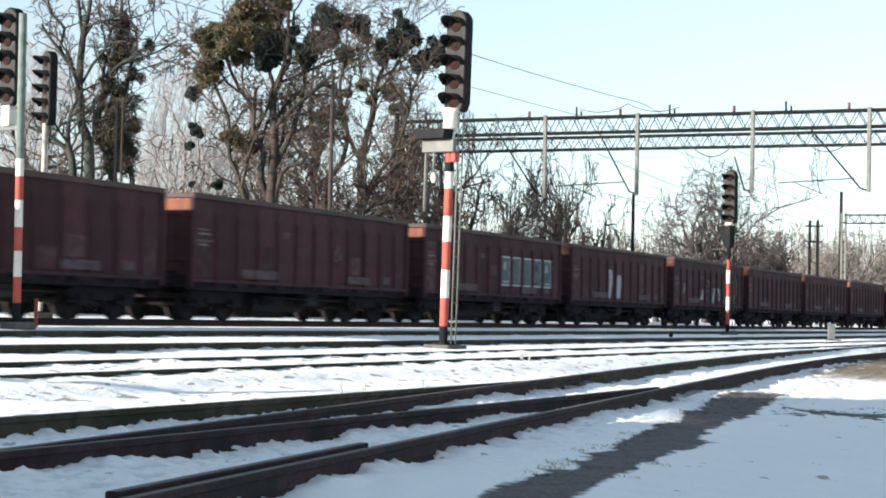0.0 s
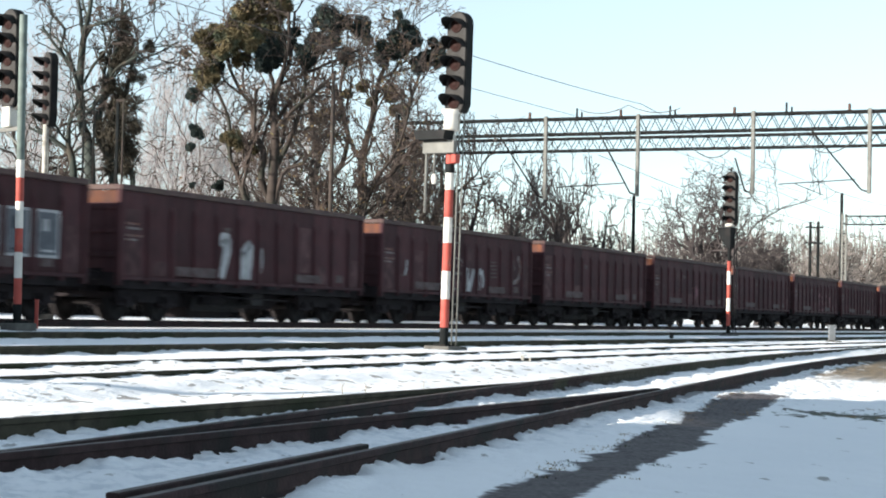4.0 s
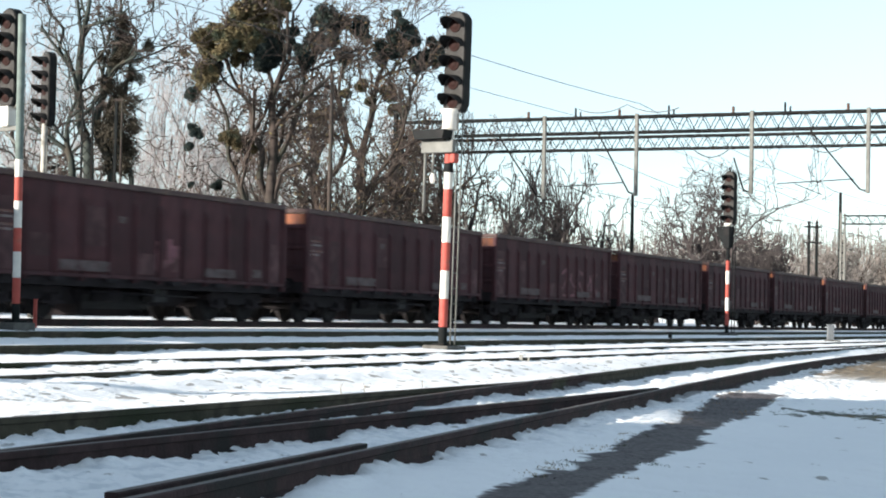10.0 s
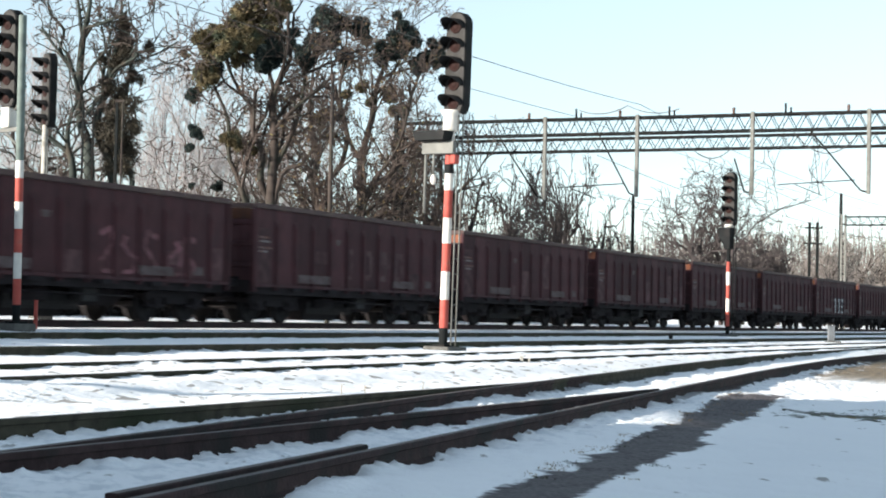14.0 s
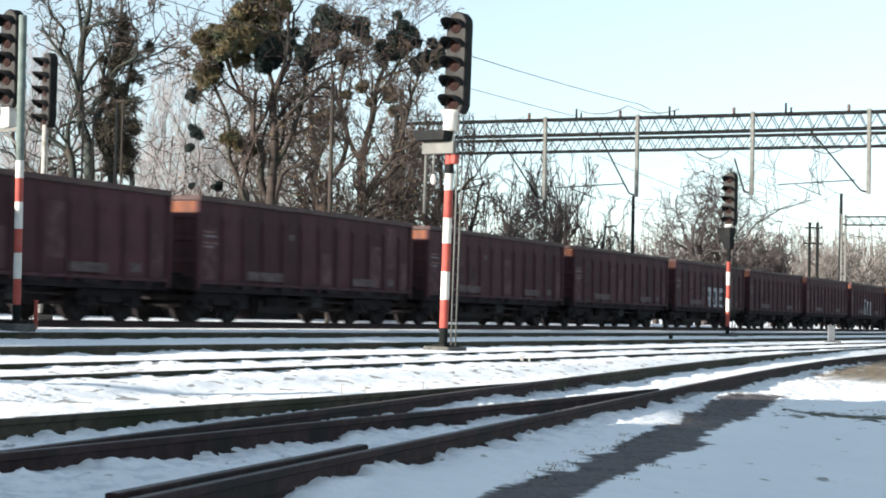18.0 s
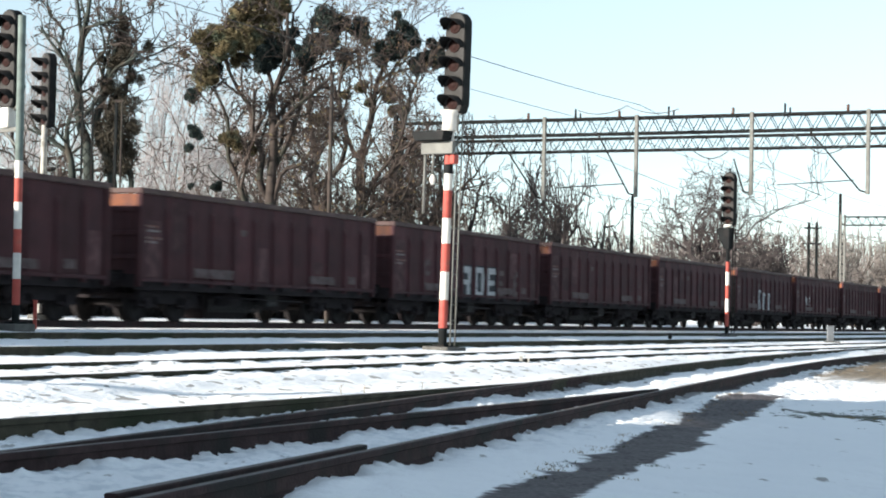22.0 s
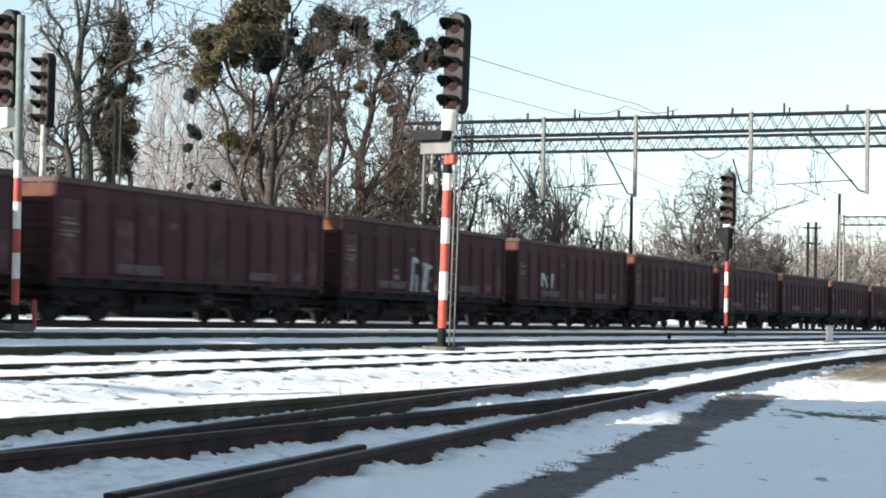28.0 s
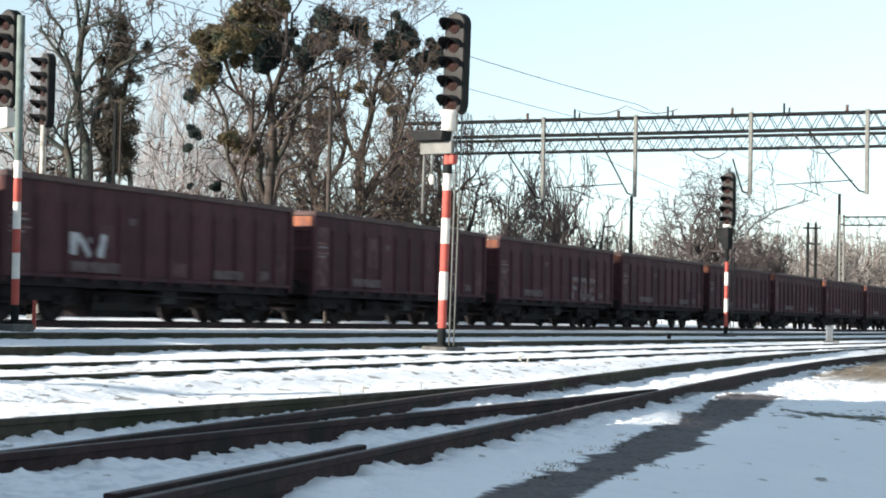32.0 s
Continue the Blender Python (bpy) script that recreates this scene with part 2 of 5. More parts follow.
    gravel = blend(span(noise_node(26.0, 8), 0.35, 0.65), (0.034, 0.029, 0.031), (0.095, 0.079, 0.082))
    snow = blend(noise_node(0.8), (0.90, 0.91, 0.92), (0.83, 0.85, 0.87))
    dx = math_node("MULTIPLY", math_node("SUBTRACT", x, 4.35), 0.9)
    dy = math_node("MULTIPLY", math_node("SUBTRACT", y, 18.6), 1.1)
    spot = math_node("SQRT", math_node("ADD", math_node("MULTIPLY", dx, dx), math_node("MULTIPLY", dy, dy)))
    turf = span(math_node("ADD", spot, math_node("MULTIPLY", math_node("ADD", wob, math_node("MULTIPLY", wob2, 1.2)), 2.2)), 0.50, 0.62, 1.0, 0.0)
    colour = blend(small, snow, (0.22, 0.20, 0.18))
    bed = math_node("MULTIPLY", span(q, 4.3, 5.0), span(q, 7.2, 7.8, 1.0, 0.0))
    # Darker grey-blue mottling of the snow between the near rails.
    mottle = math_node("MULTIPLY", math_node("MULTIPLY", span(noise_node(7.0, 8), 0.46, 0.66), bed), 0.55)
    colour = blend(mottle, colour, (0.50, 0.55, 0.60))
    colour = blend(marks, colour, (0.20, 0.18, 0.16))
    colour = blend(turf, colour, (0.045, 0.05, 0.03))
    colour = blend(bare, colour, earth)
    reach = math_node("MULTIPLY", span(s, 17.0, 23.0), span(s, 31.0, 35.0, 1.0, 0.0))
    for aside in (0.0, 1.505):
        beside = math_node("ABSOLUTE", math_node("ADD", math_node("SUBTRACT", off, aside), math_node("MULTIPLY", wob2, 0.35)))
        colour = blend(math_node("MULTIPLY", reach, span(beside, 0.13, 0.19, 1.0, 0.0)), colour, gravel)
    colour = blend(path, colour, gravel)
    l.new(colour, bsdf.inputs["Base Color"])
    bsdf.inputs["Roughness"].default_value = 0.75
    bump = n.new("ShaderNodeBump")
    bump.inputs["Strength"].default_value, bump.inputs["Distance"].default_value = 0.32, 0.05
    l.new(math_node("ADD", math_node("ADD", noise_node(9.0, 8), math_node("MULTIPLY", noise_node(2.0, 4), 0.6)), math_node("MULTIPLY", noise_node(28.0, 6), 0.55)), bump.inputs["Height"])
    l.new(bump.outputs[0], bsdf.inputs["Normal"])
    return m


GROUND = ground_material()


# ---- mesh helpers ----
def box(bm, c, size, m=None):
    """A box of that size round c, with its edges slightly broken."""
    made = bmesh.ops.create_cube(bm, size=1.0)["verts"]
    for v in made:
        v.co = Vector((c[0] + v.co.x * size[0], c[1] + v.co.y * size[1], c[2] + v.co.z * size[2]))
        if m:
            v.co = m @ v.co
    return made


def tube(bm, a, b, ra, rb=None, seg=10, caps=True):
    a, b = Vector(a), Vector(b)
    rb = ra if rb is None else rb
    turn = (b - a).to_track_quat("Z", "Y").to_matrix()
    rings = []
    for p, r in ((a, ra), (b, rb)):
        rings.append([bm.verts.new(p + turn @ Vector((r * math.cos(k * 2 * math.pi / seg), r * math.sin(k * 2 * math.pi / seg), 0))) for k in range(seg)])
    for k in range(seg):
        fc = bm.faces.new((rings[0][k], rings[0][(k + 1) % seg], rings[1][(k + 1) % seg], rings[1][k]))
        fc.smooth = True
    if caps:
        bm.faces.new(rings[0][::-1])
        bm.faces.new(rings[1])


def lathe(bm, profile, seg=20, axis="Z"):
    """A turned body from (radius, height) points; its ends are closed."""
    rings = []
    for r, h in profile:
        ring = []
        for k in range(seg):
            c, d = r * math.cos(k * 2 * math.pi / seg), r * math.sin(k * 2 * math.pi / seg)
            ring.append(bm.verts.new((c, d, h) if axis == "Z" else (c, h, d)))
        rings.append(ring)
    for a, b in zip(rings, rings[1:]):
        for k in range(seg):
            bm.faces.new((a[k], a[(k + 1) % seg], b[(k + 1) % seg], b[k])).smooth = True
    bm.faces.new(rings[0][::-1])
    bm.faces.new(rings[-1])


def sweep(bm, profile, places, closed=True):
    """A profile of (across, up) points carried along places of (point, across-vector)."""
    rings = [[bm.verts.new(p + side * u + Vector((0, 0, v))) for u, v in profile] for p, side in places]
    k = len(profile)
    for r0, r1 in zip(rings, rings[1:]):
        for i in range(k if closed else k - 1):
            bm.faces.new((r0[i], r0[(i + 1) % k], r1[(i + 1) % k], r1[i]))
    if closed:
        bm.faces.new(rings[0][::-1])
        bm.faces.new(rings[-1])


def mesh_of(bm, name, mat, bevel=0.0):
    if bevel:
        bmesh.ops.bevel(bm, geom=[e for e in bm.edges if e.is_manifold and e.calc_face_angle(0) > 0.6], offset=bevel, segments=1, affect="EDGES")
    bmesh.ops.recalc_face_normals(bm, faces=bm.faces)
    me = bpy.data.meshes.new(name)
    bm.to_mesh(me)
    bm.free()
    for one in (mat if isinstance(mat, (list, tuple)) else [mat]):
        me.materials.append(one)
    return me


def part(name, bm, mat, parent, label="", bevel=0.0):
    ob = new(name, mesh_of(bm, name, mat, bevel) if isinstance(bm, bmesh.types.BMesh) else bm)
    ob.parent = parent
    if label:
        ob["label"] = label
    return ob


def piece(name, me, parent, x=0, y=0, z=0, rz=0):
    """Another part on a mesh that is already there."""
    ob = new(name, me)
    ob.parent = parent
    ob.matrix_basis = pose(x, y, z, 0, 0, rz)
    return ob


def thing(name, m, label, category, group="", kind=""):
    ob = new(name)
    ob.matrix_world = m
    ob.empty_display_size = 0.2
    return tagged(ob, label, category, group, kind)


def fast_mesh(name, verts, faces, mats, index=None):
    me = bpy.data.meshes.new(name)
    me.from_pydata(verts, [], faces)
    for one in mats:
        me.materials.append(one)
    if index is not None:
        me.polygons.foreach_set("material_index", index)
    return me


# ---- the ground: one snowy sheet, rising across the yard and into a bank behind the train ----
def steps(marks):
    out = []
    for a, b, d in marks:
        k = max(1, round((b - a) / d))
        out += [a + (b - a) * i / k for i in range(k)]
    return out + [marks[-1][1]]


RAILS = []  # each rail: a name, its q along s, its stretch of s


def snow_level(s, q):
    z = rail_level(q) - 0.115 - 0.014 * smooth(3.2, 4.4, q) * (1 - smooth(7.0, 8.2, q)) * (1 - smooth(24, 34, s)) + 0.072 * smooth(9.0, 9.8, q) * (1 - smooth(12.4, 13.2, q)) + 0.04 * smooth(15.6, 16.2, q) * (1 - smooth(17.4, 18.2, q))
    n1 = noise.noise(Vector((s * 0.35, q * 0.5, 3.1)))
    n2 = noise.noise(Vector((s * 1.3, q * 1.7, 7.7)))
    n3 = noise.noise(Vector((s * 4.1, q * 4.6, 1.3))) + 0.6 * noise.noise(Vector((s * 8.3, q * 9.1, 4.3)))
    calm = 1 - smooth(60, 110, s)
    z += calm * ((0.035 * n1 + 0.022 * n2) * (1 - 0.55 * smooth(8.0, 9.4, q)) + 0.014 * n3)
    if 4.0 < q < 8.2 and s < 40:
        crumb = smooth(4.0, 4.8, q) * (1 - smooth(7.4, 8.2, q))
        z += crumb * (0.030 * abs(noise.noise(Vector((s * 4.7, q * 5.3, 8.0)))) + 0.018 * noise.noise(Vector((s * 9.5, q * 10.0, 9.0))) + 0.014 * noise.noise(Vector((s * 19.0, q * 21.0, 3.0))))
    z -= 0.11 * smooth(22.2, 23.4, q) * (1 - smooth(27.0, 28.0, q))
    z += (0.19 + 0.07 * n1) * smooth(27.2, 32.0, q) + 1.0 * smooth(36, 90, q)
    z -= 0.030 * smooth(18, 24, s) * (1 - smooth(48, 62, s)) * smooth(4.6, 5.2, q) * (1 - smooth(8.6, 9.4, q))
    for name, rail_q, a, b in RAILS:
        if a < s < b and q < 20:
            d = abs(q - rail_q(s))
            if d < 0.3:
                z += (0.3 - d) / 0.3 * (0.004 + 0.048 * noise.noise(Vector((s * 1.7, rail_q(s) * 3, 5.0))) + 0.02 * noise.noise(Vector((s * 4.3, q * 5.0, 2.0))) + 0.016 * noise.noise(Vector((s * 10.0, q * 11.0, 6.0))) + 0.010 * noise.noise(Vector((s * 21.0, q * 22.0, 1.0)))) * (1 - smooth(45, 70, s))
    return z


RAILS += [("near", lambda s: near_rail_q(s), -12, 150), ("far_stock", lambda s: max(7.28, near_rail_q(s) + 1.505), -12, 150),
          ("blade_a", lambda s: near_rail_q(s) + 1.505, -12, 22.5), ("blade_b", lambda s: 5.85 + 0.004 * s, -12, 19.5),
          ("check", lambda s: near_rail_q(s) + 0.16, 6.6, 9.85)]
RAILS += [("yard_a", lambda s: 10.33, -12, 330), ("yard_b", lambda s: 11.83, -12, 330), ("through_a", lambda s: 14.8, -12, 330), ("through_b", lambda s: 18.6, -12, 330),
          ("train_a", lambda s: 24.45, -40, 420), ("train_b", lambda s: 25.95, -40, 420)]

ss = steps([(-400, -40, 60), (-40, 2, 3), (2, 6, 0.5), (6, 15, 0.038), (15, 30, 0.065), (30, 60, 0.3), (60, 120, 1.5), (120, 400, 20), (400, 3000, 400)])
qs = steps([(-400, -30, 60), (-30, -4, 2), (-4, 1, 0.4), (1, 3.6, 0.08), (3.6, 8.4, 0.036), (8.4, 9, 0.06), (9, 16, 0.11), (16, 30, 0.45), (30, 100, 2.5), (100, 3000, 400)])
gv = [yard(s, q, snow_level(s, q)) for s in ss for q in qs]
nq = len(qs)
gf = [(i * nq + j, i * nq + j + 1, (i + 1) * nq + j + 1, (i + 1) * nq + j) for i in range(len(ss) - 1) for j in range(nq - 1)]
gm = fast_mesh("ground", gv, gf, [GROUND])
gm.polygons.foreach_set("use_smooth", [True] * len(gf))
gm.update()
ground = tagged(new("ground", gm), "snow-covered railway yard ground with bare gravel and brown patches", "ground", kind="structure")
if gm.polygons[0].normal.z < 0:
    gm.flip_normals()

RAIL_PROFILE = [(-0.0625, -0.155), (0.0625, -0.155), (0.062, -0.143), (0.012, -0.12), (0.0085, -0.05), (0.033, -0.038), (0.0355, -0.006), (0.026, 0.0), (-0.026, 0.0), (-0.0355, -0.006),
                (-0.033, -0.038), (-0.0085, -0.05), (-0.012, -0.12), (-0.062, -0.143)]


MOSSY = {"far_stock", "yard_a", "yard_b", "through_a", "through_b"}


def rail(name, rail_q, a, b, label):
    bm = bmesh.new()
    places = []
    for s in steps([(a, max(a + 1, -5), 5), (max(a + 1, -5), min(b, 60), 1.0)] + ([(60, b, 10)] if b > 60 else [])):
        q = rail_q(s)
        places.append((yard(s, q, rail_level(q)), Vector((-CT, ST, 0))))
    sweep(bm, RAIL_PROFILE, places)
    bmesh.ops.recalc_face_normals(bm, faces=bm.faces)
    bm.faces.ensure_lookup_table()
    for f in bm.faces:
        if f.normal.z > 0.5 and f.calc_center_median().z > rail_level(12) - 5 and abs(f.normal.z) > 0.97:
            f.material_index = 1
    ob = new("rail", mesh_of(bm, "rail", [RUST_MOSS if name in MOSSY else RUST, RAILTOP]))
    return tagged(ob, label, "rail", "rails of the yard", kind="structure")


LABELS = {"near": "rusty stock rail of the turnout standing out of the snow", "far_stock": "rusty outer rail of the turnout along a snow bank", "blade_a": "rusty switch rail curving to the outer rail",
          "blade_b": "rusty switch rail running into the near rail", "check": "short rusty check rail ending bluntly beside the near rail"}
for name, rail_q, a, b in RAILS:
    rail(name, rail_q, a, b, LABELS.get(name, "straight rusty rail half buried in snow"))


# ---- the train: open wagons for bulk loads ----
WAGON, BODY_LEN, HALF = 14.04, 12.80, 1.5
FLOOR_Z, TOP_Z = 0.98, 3.2
PITCH_PANEL = 1.06


def bar(c, size, name, mat, bevel=0.0):
    bm = bmesh.new()
    box(bm, c, size)
    return mesh_of(bm, name, mat, bevel)


def axle_mesh():
    bm = bmesh.new()
    lathe(bm, [(0.06, -1.0), (0.085, -0.9), (0.085, 0.9), (0.06, 1.0)], 12, "Y")
    return mesh_of(bm, "wheelset", WHEEL)


def wheel_mesh():
    bm = bmesh.new()
    lathe(bm, [(0.10, -0.16), (0.13, -0.155), (0.16, -0.11), (0.39, -0.09), (0.40, -0.125), (0.455, -0.125), (0.462, -0.015), (0.49, -0.005), (0.488, 0.012), (0.40, 0.014), (0.38, -0.03), (0.15, -0.03), (0.12, 0.02), (0.10, 0.02)], 28, "Y")
    return mesh_of(bm, "wheel", WHEEL)


def bogie_mesh():
    bm = bmesh.new()
    for side in (-1, 1):
        y = side * 1.0
        box(bm, (0, y, 0.68), (2.5, 0.12, 0.16))
        box(bm, (0, y, 0.60), (0.9, 0.13, 0.30))
        for e in (-1, 1):
            box(bm, (e * 1.25, y, 0.62), (0.14, 0.13, 0.20))
            tube(bm, (e * 0.9 - 0.28, y, 0.40), (e * 0.9 - 0.28, y, 0.66), 0.075, seg=10)
            tube(bm, (e * 0.9 + 0.28, y, 0.40), (e * 0.9 + 0.28, y, 0.66), 0.075, seg=10)
    box(bm, (0, 0, 0.62), (0.45, 2.1, 0.22))
    for e in (-1, 1):
        box(bm, (e * 1.3, 0, 0.62), (0.10, 2.0, 0.12))
    tube(bm, (0, 0, 0.6), (0, 0, 0.80), 0.22, seg=14)
    for side in (-1, 1):
        tube(bm, (0, side * 0.85, 0.6), (0, side * 0.85, 0.80), 0.10, seg=10)
    return mesh_of(bm, "bogie", GRIME)


def axlebox_mesh():
    bm = bmesh.new()
    box(bm, (0, 0, 0), (0.30, 0.20, 0.26))
    tube(bm, (0, -0.10, 0), (0, -0.15, 0), 0.11, 0.09, 12)
    box(bm, (-0.28, 0, -0.06), (0.26, 0.17, 0.06))
    box(bm, (0.28, 0, -0.06), (0.26, 0.17, 0.06))
    return mesh_of(bm, "axlebox", GRIME_LIGHT, 0.012)


def rib_mesh():
    """A pressed hat-section stiffener of the side wall, tapered at its foot and head."""
    bm = bmesh.new()
    w, d = 0.10, 0.075
    rows = [(FLOOR_Z - 0.10, 0.6), (FLOOR_Z + 0.02, 1.0), (TOP_Z - 0.62, 1.0), (TOP_Z - 0.42, 0.15)]
    rings = []
    for z, k in rows:
        rings.append([bm.verts.new(p) for p in ((-w, 0, z), (-w * 0.62, -d * k, z), (w * 0.62, -d * k, z), (w, 0, z))])
    for a, b in zip(rings, rings[1:]):
        for i in range(3):
            bm.faces.new((a[i], a[i + 1], b[i + 1], b[i]))
    bm.faces.new(rings[0])
    bm.faces.new(rings[-1][::-1])
    return mesh_of(bm, "rib", PAINT)


def buffer_mesh():
    bm = bmesh.new()
    tube(bm, (0, 0, 0), (-0.30, 0, 0), 0.115, 0.10, 14)
    tube(bm, (-0.28, 0, 0), (-0.52, 0, 0), 0.075, 0.075, 12)
    box(bm, (-0.01, 0, 0), (0.03, 0.34, 0.34))
    return mesh_of(bm, "buffer", GRIME)


def buffer_head_mesh():
    bm = bmesh.new()
    tube(bm, (-0.50, 0, 0), (-0.56, 0, 0), 0.20, 0.225, 18)
    tube(bm, (-0.56, 0, 0), (-0.60, 0, 0), 0.225, 0.17, 18)
    return mesh_of(bm, "buffer_head", GRIME)


def build_wagon():
    w = thing("open_wagon", pose(0, 0, 0), "oxide-red open freight wagon with ribbed steel sides on the far track", "freight wagon", "wagons of the train")
    L = BODY_LEN
    # underframe
    bm = bmesh.new()
    for y in (-0.42, 0.42):
        box(bm, (L / 2, y, 0.82), (L - 0.1, 0.16, 0.26))
    for y in (-1.30, 1.30):
        box(bm, (L / 2, y, 0.86), (L - 0.1, 0.10, 0.18))
    for i in range(9):
        box(bm, (0.8 + i * (L - 1.6) / 8, 0, 0.84), (0.12, 2.6, 0.18))
    for x in (0.06, L - 0.06):
        box(bm, (x, 0, 0.98), (0.12, 2.7, 0.32))
    part("underframe", bm, GRIME, w)
    bm = bmesh.new()
    box(bm, (L / 2, 0, FLOOR_Z - 0.02), (L - 0.04, 2.80, 0.05))
    part("floor", bm, GRIME_LIGHT, w)
    # walls
    for side in (-1, 1):
        bm = bmesh.new()
        y = side * (HALF - 0.09)
        box(bm, (L / 2, y, (FLOOR_Z + TOP_Z - 0.1) / 2), (L - 0.16, 0.03, TOP_Z - 0.1 - FLOOR_Z))
        part("side_wall", bm, PAINT, w)
        bm = bmesh.new()
        box(bm, (L / 2, side * (HALF - 0.055), TOP_Z - 0.07), (L, 0.12, 0.14))
        part("top_rail", bm, PAINT_ROOF, w, bevel=0.02)
        bm = bmesh.new()
        box(bm, (L / 2, side * (HALF - 0.06), FLOOR_Z + 0.03), (L - 0.05, 0.10, 0.09))
        part("bottom_sill", bm, PAINT, w, bevel=0.015)
        for i in range(4):
            x = 1.38 + (i + 0.5) * 2 * PITCH_PANEL + (0.6 if i > 1 else 0)
            bm = bmesh.new()
            box(bm, (x, side * (HALF - 0.02), FLOOR_Z - 0.06), (0.5, 0.03, 0.10))
            part("stake_bracket", bm, GRIME_LIGHT, w)
    # the pressed sheets between the stiffeners of the near side, each weathered in its own way
    sheet_mesh = bar((0, 0, (FLOOR_Z + 0.075 + TOP_Z - 0.14) / 2), (PITCH_PANEL - 0.10, 0.010, TOP_Z - 0.14 - FLOOR_Z - 0.075), "panel", PAINT_PANEL, 0.004)
    for i in range(12):
        x0, x1 = max(0.20 + i * PITCH_PANEL, 0.18), min(0.20 + (i + 1) * PITCH_PANEL, L - 0.18)
        if x1 - x0 > 0.9:
            piece("panel", sheet_mesh, w, (x0 + x1) / 2, -HALF + 0.0735)
    rib = rib_mesh()
    for side in (-1, 1):
        for i in range(1, 12):
            piece("rib", rib, w, 0.20 + i * PITCH_PANEL, side * (HALF - 0.07), 0, 0 if side < 0 else 180)
    corner = bar((0, 0, (FLOOR_Z - 0.15 + TOP_Z - 0.12) / 2), (0.17, 0.13, TOP_Z - 0.12 - FLOOR_Z + 0.15), "corner_post", PAINT, 0.02)
    for x in (0.085, L - 0.085):
        for y in (-HALF + 0.075, HALF - 0.075):
            piece("corner_post", corner, w, x, y)
    for x, out in ((0.07, -1), (L - 0.07, 1)):
        bm = bmesh.new()
        box(bm, (x, 0, (FLOOR_Z + 2.77) / 2), (0.03, 2 * HALF - 0.28, 2.77 - FLOOR_Z))
        end = part("end_door", bm, PAINT, w, "dark red end wall below its sunlit top")
        # The wall's top strip carries sunlight in its colour, down to the shadow's edge.
        bm = bmesh.new()
        box(bm, (x + out * 0.004, 0, 2.91), (0.035, 2 * HALF - 0.28, 0.28))
        part("end_panel", bm, PAINT_END_SUNLIT, w, "top of the end wall, coloured orange-red as if sunlit")
        for z in (1.55, 2.12, 2.68):
            bm = bmesh.new()
            box(bm, (x + out * 0.045, 0, z), (0.06, 2 * HALF - 0.32, 0.12))
            part("stiffener", bm, PAINT, end, bevel=0.015)
        bm = bmesh.new()
        box(bm, (x - out * 0.005, 0, TOP_Z - 0.07), (0.12, 2 * HALF - 0.24, 0.13))
        part("end_top_rail", bm, PAINT_ROOF, w, bevel=0.02)
    # lettering panels and stencils of the near side, too faint to read
    def sheet(name, x, z, sx, sz, mat, y=-HALF + 0.072):
        bm = bmesh.new()
        box(bm, (x, y, z), (sx, 0.006, sz))
        part(name, bm, mat, w)
    near = lambda i: 0.20 + i * PITCH_PANEL
    for k, side in ((1, -1), (-1, 1)):
        yy = side * (HALF - (0.066 if side < 0 else 0.072))
        yo = side * (HALF + 0.012)
        sheet("lettering_panel", near(3.0), FLOOR_Z + 0.25, 1.9, 0.24, PLATE, yo)
        sheet("lettering_panel", near(8.6), FLOOR_Z + 0.25, 1.5, 0.22, PLATE, yo)
        for j, (wd, z) in enumerate(((0.55, 2.30), (0.62, 2.19), (0.70, 2.02), (0.48, 1.92))):
            sheet("stencil_line", near(0.12) + wd / 2, z, wd, 0.055, STENCIL, yy)
        sheet("stencil_line", near(4.5), 2.35, 0.34, 0.16, PLATE, yy)
        sheet("stencil_line", near(10.5), FLOOR_Z + 0.30, 0.42, 0.22, PLATE, yy)
    # hopper-like equipment boxes under the frame
    bm = bmesh.new()
    tube(bm, (4.9, -0.55, 0.60), (6.1, -0.55, 0.60), 0.19, seg=14)
    part("air_tank", bm, GRIME_LIGHT, w, "dusty grey air tank")
    bm = bmesh.new()
    for y in (-0.40, 0.40):
        a = [(3.0, 0.74), (9.8, 0.74), (9.0, 0.36), (3.9, 0.36)]
        vs = [[bm.verts.new((x, y + e, z)) for x, z in a] for e in (-0.05, 0.05)]
        bm.faces.new(vs[0])
        bm.faces.new(vs[1][::-1])
        for i in range(4):
            bm.faces.new((vs[0][i], vs[0][(i + 1) % 4], vs[1][(i + 1) % 4], vs[1][i]))
    part("fishbelly_sill", bm, GRIME, w)
    bm = bmesh.new()
    box(bm, (7.2, -0.9, 0.62), (0.6, 0.4, 0.34))
    part("brake_cylinder", bm, DUST, w, bevel=0.03)
    bm = bmesh.new()
    foot_, head_ = [(4.75, 0.09), (6.75, 0.09)], [(4.35, 0.70), (7.05, 0.70)]
    rings = [[bm.verts.new((x, y, z)) for x, y, z in ((row[0][0], -d, row[0][1]), (row[1][0], -d, row[1][1]), (row[1][0], d, row[1][1]), (row[0][0], d, row[0][1]))] for row, d in ((foot_, 0.42), (head_, 0.58))]
    for i in range(4):
        bm.faces.new((rings[0][i], rings[0][(i + 1) % 4], rings[1][(i + 1) % 4], rings[1][i]))
    bm.faces.new(rings[0][::-1])
    bm.faces.new(rings[1])
    part("equipment_chest", bm, GRIME, w, "grimy chest of brake gear under the frame", 0.03)
    grate = part("equipment_grate", bar((6.0, -0.62, 0.62), (2.8, 0.06, 0.05), "equipment_grate", GRIME_LIGHT), None, w)
    slat = bar((0, 0, 0), (0.13, 0.04, 0.34), "slat", DUST)
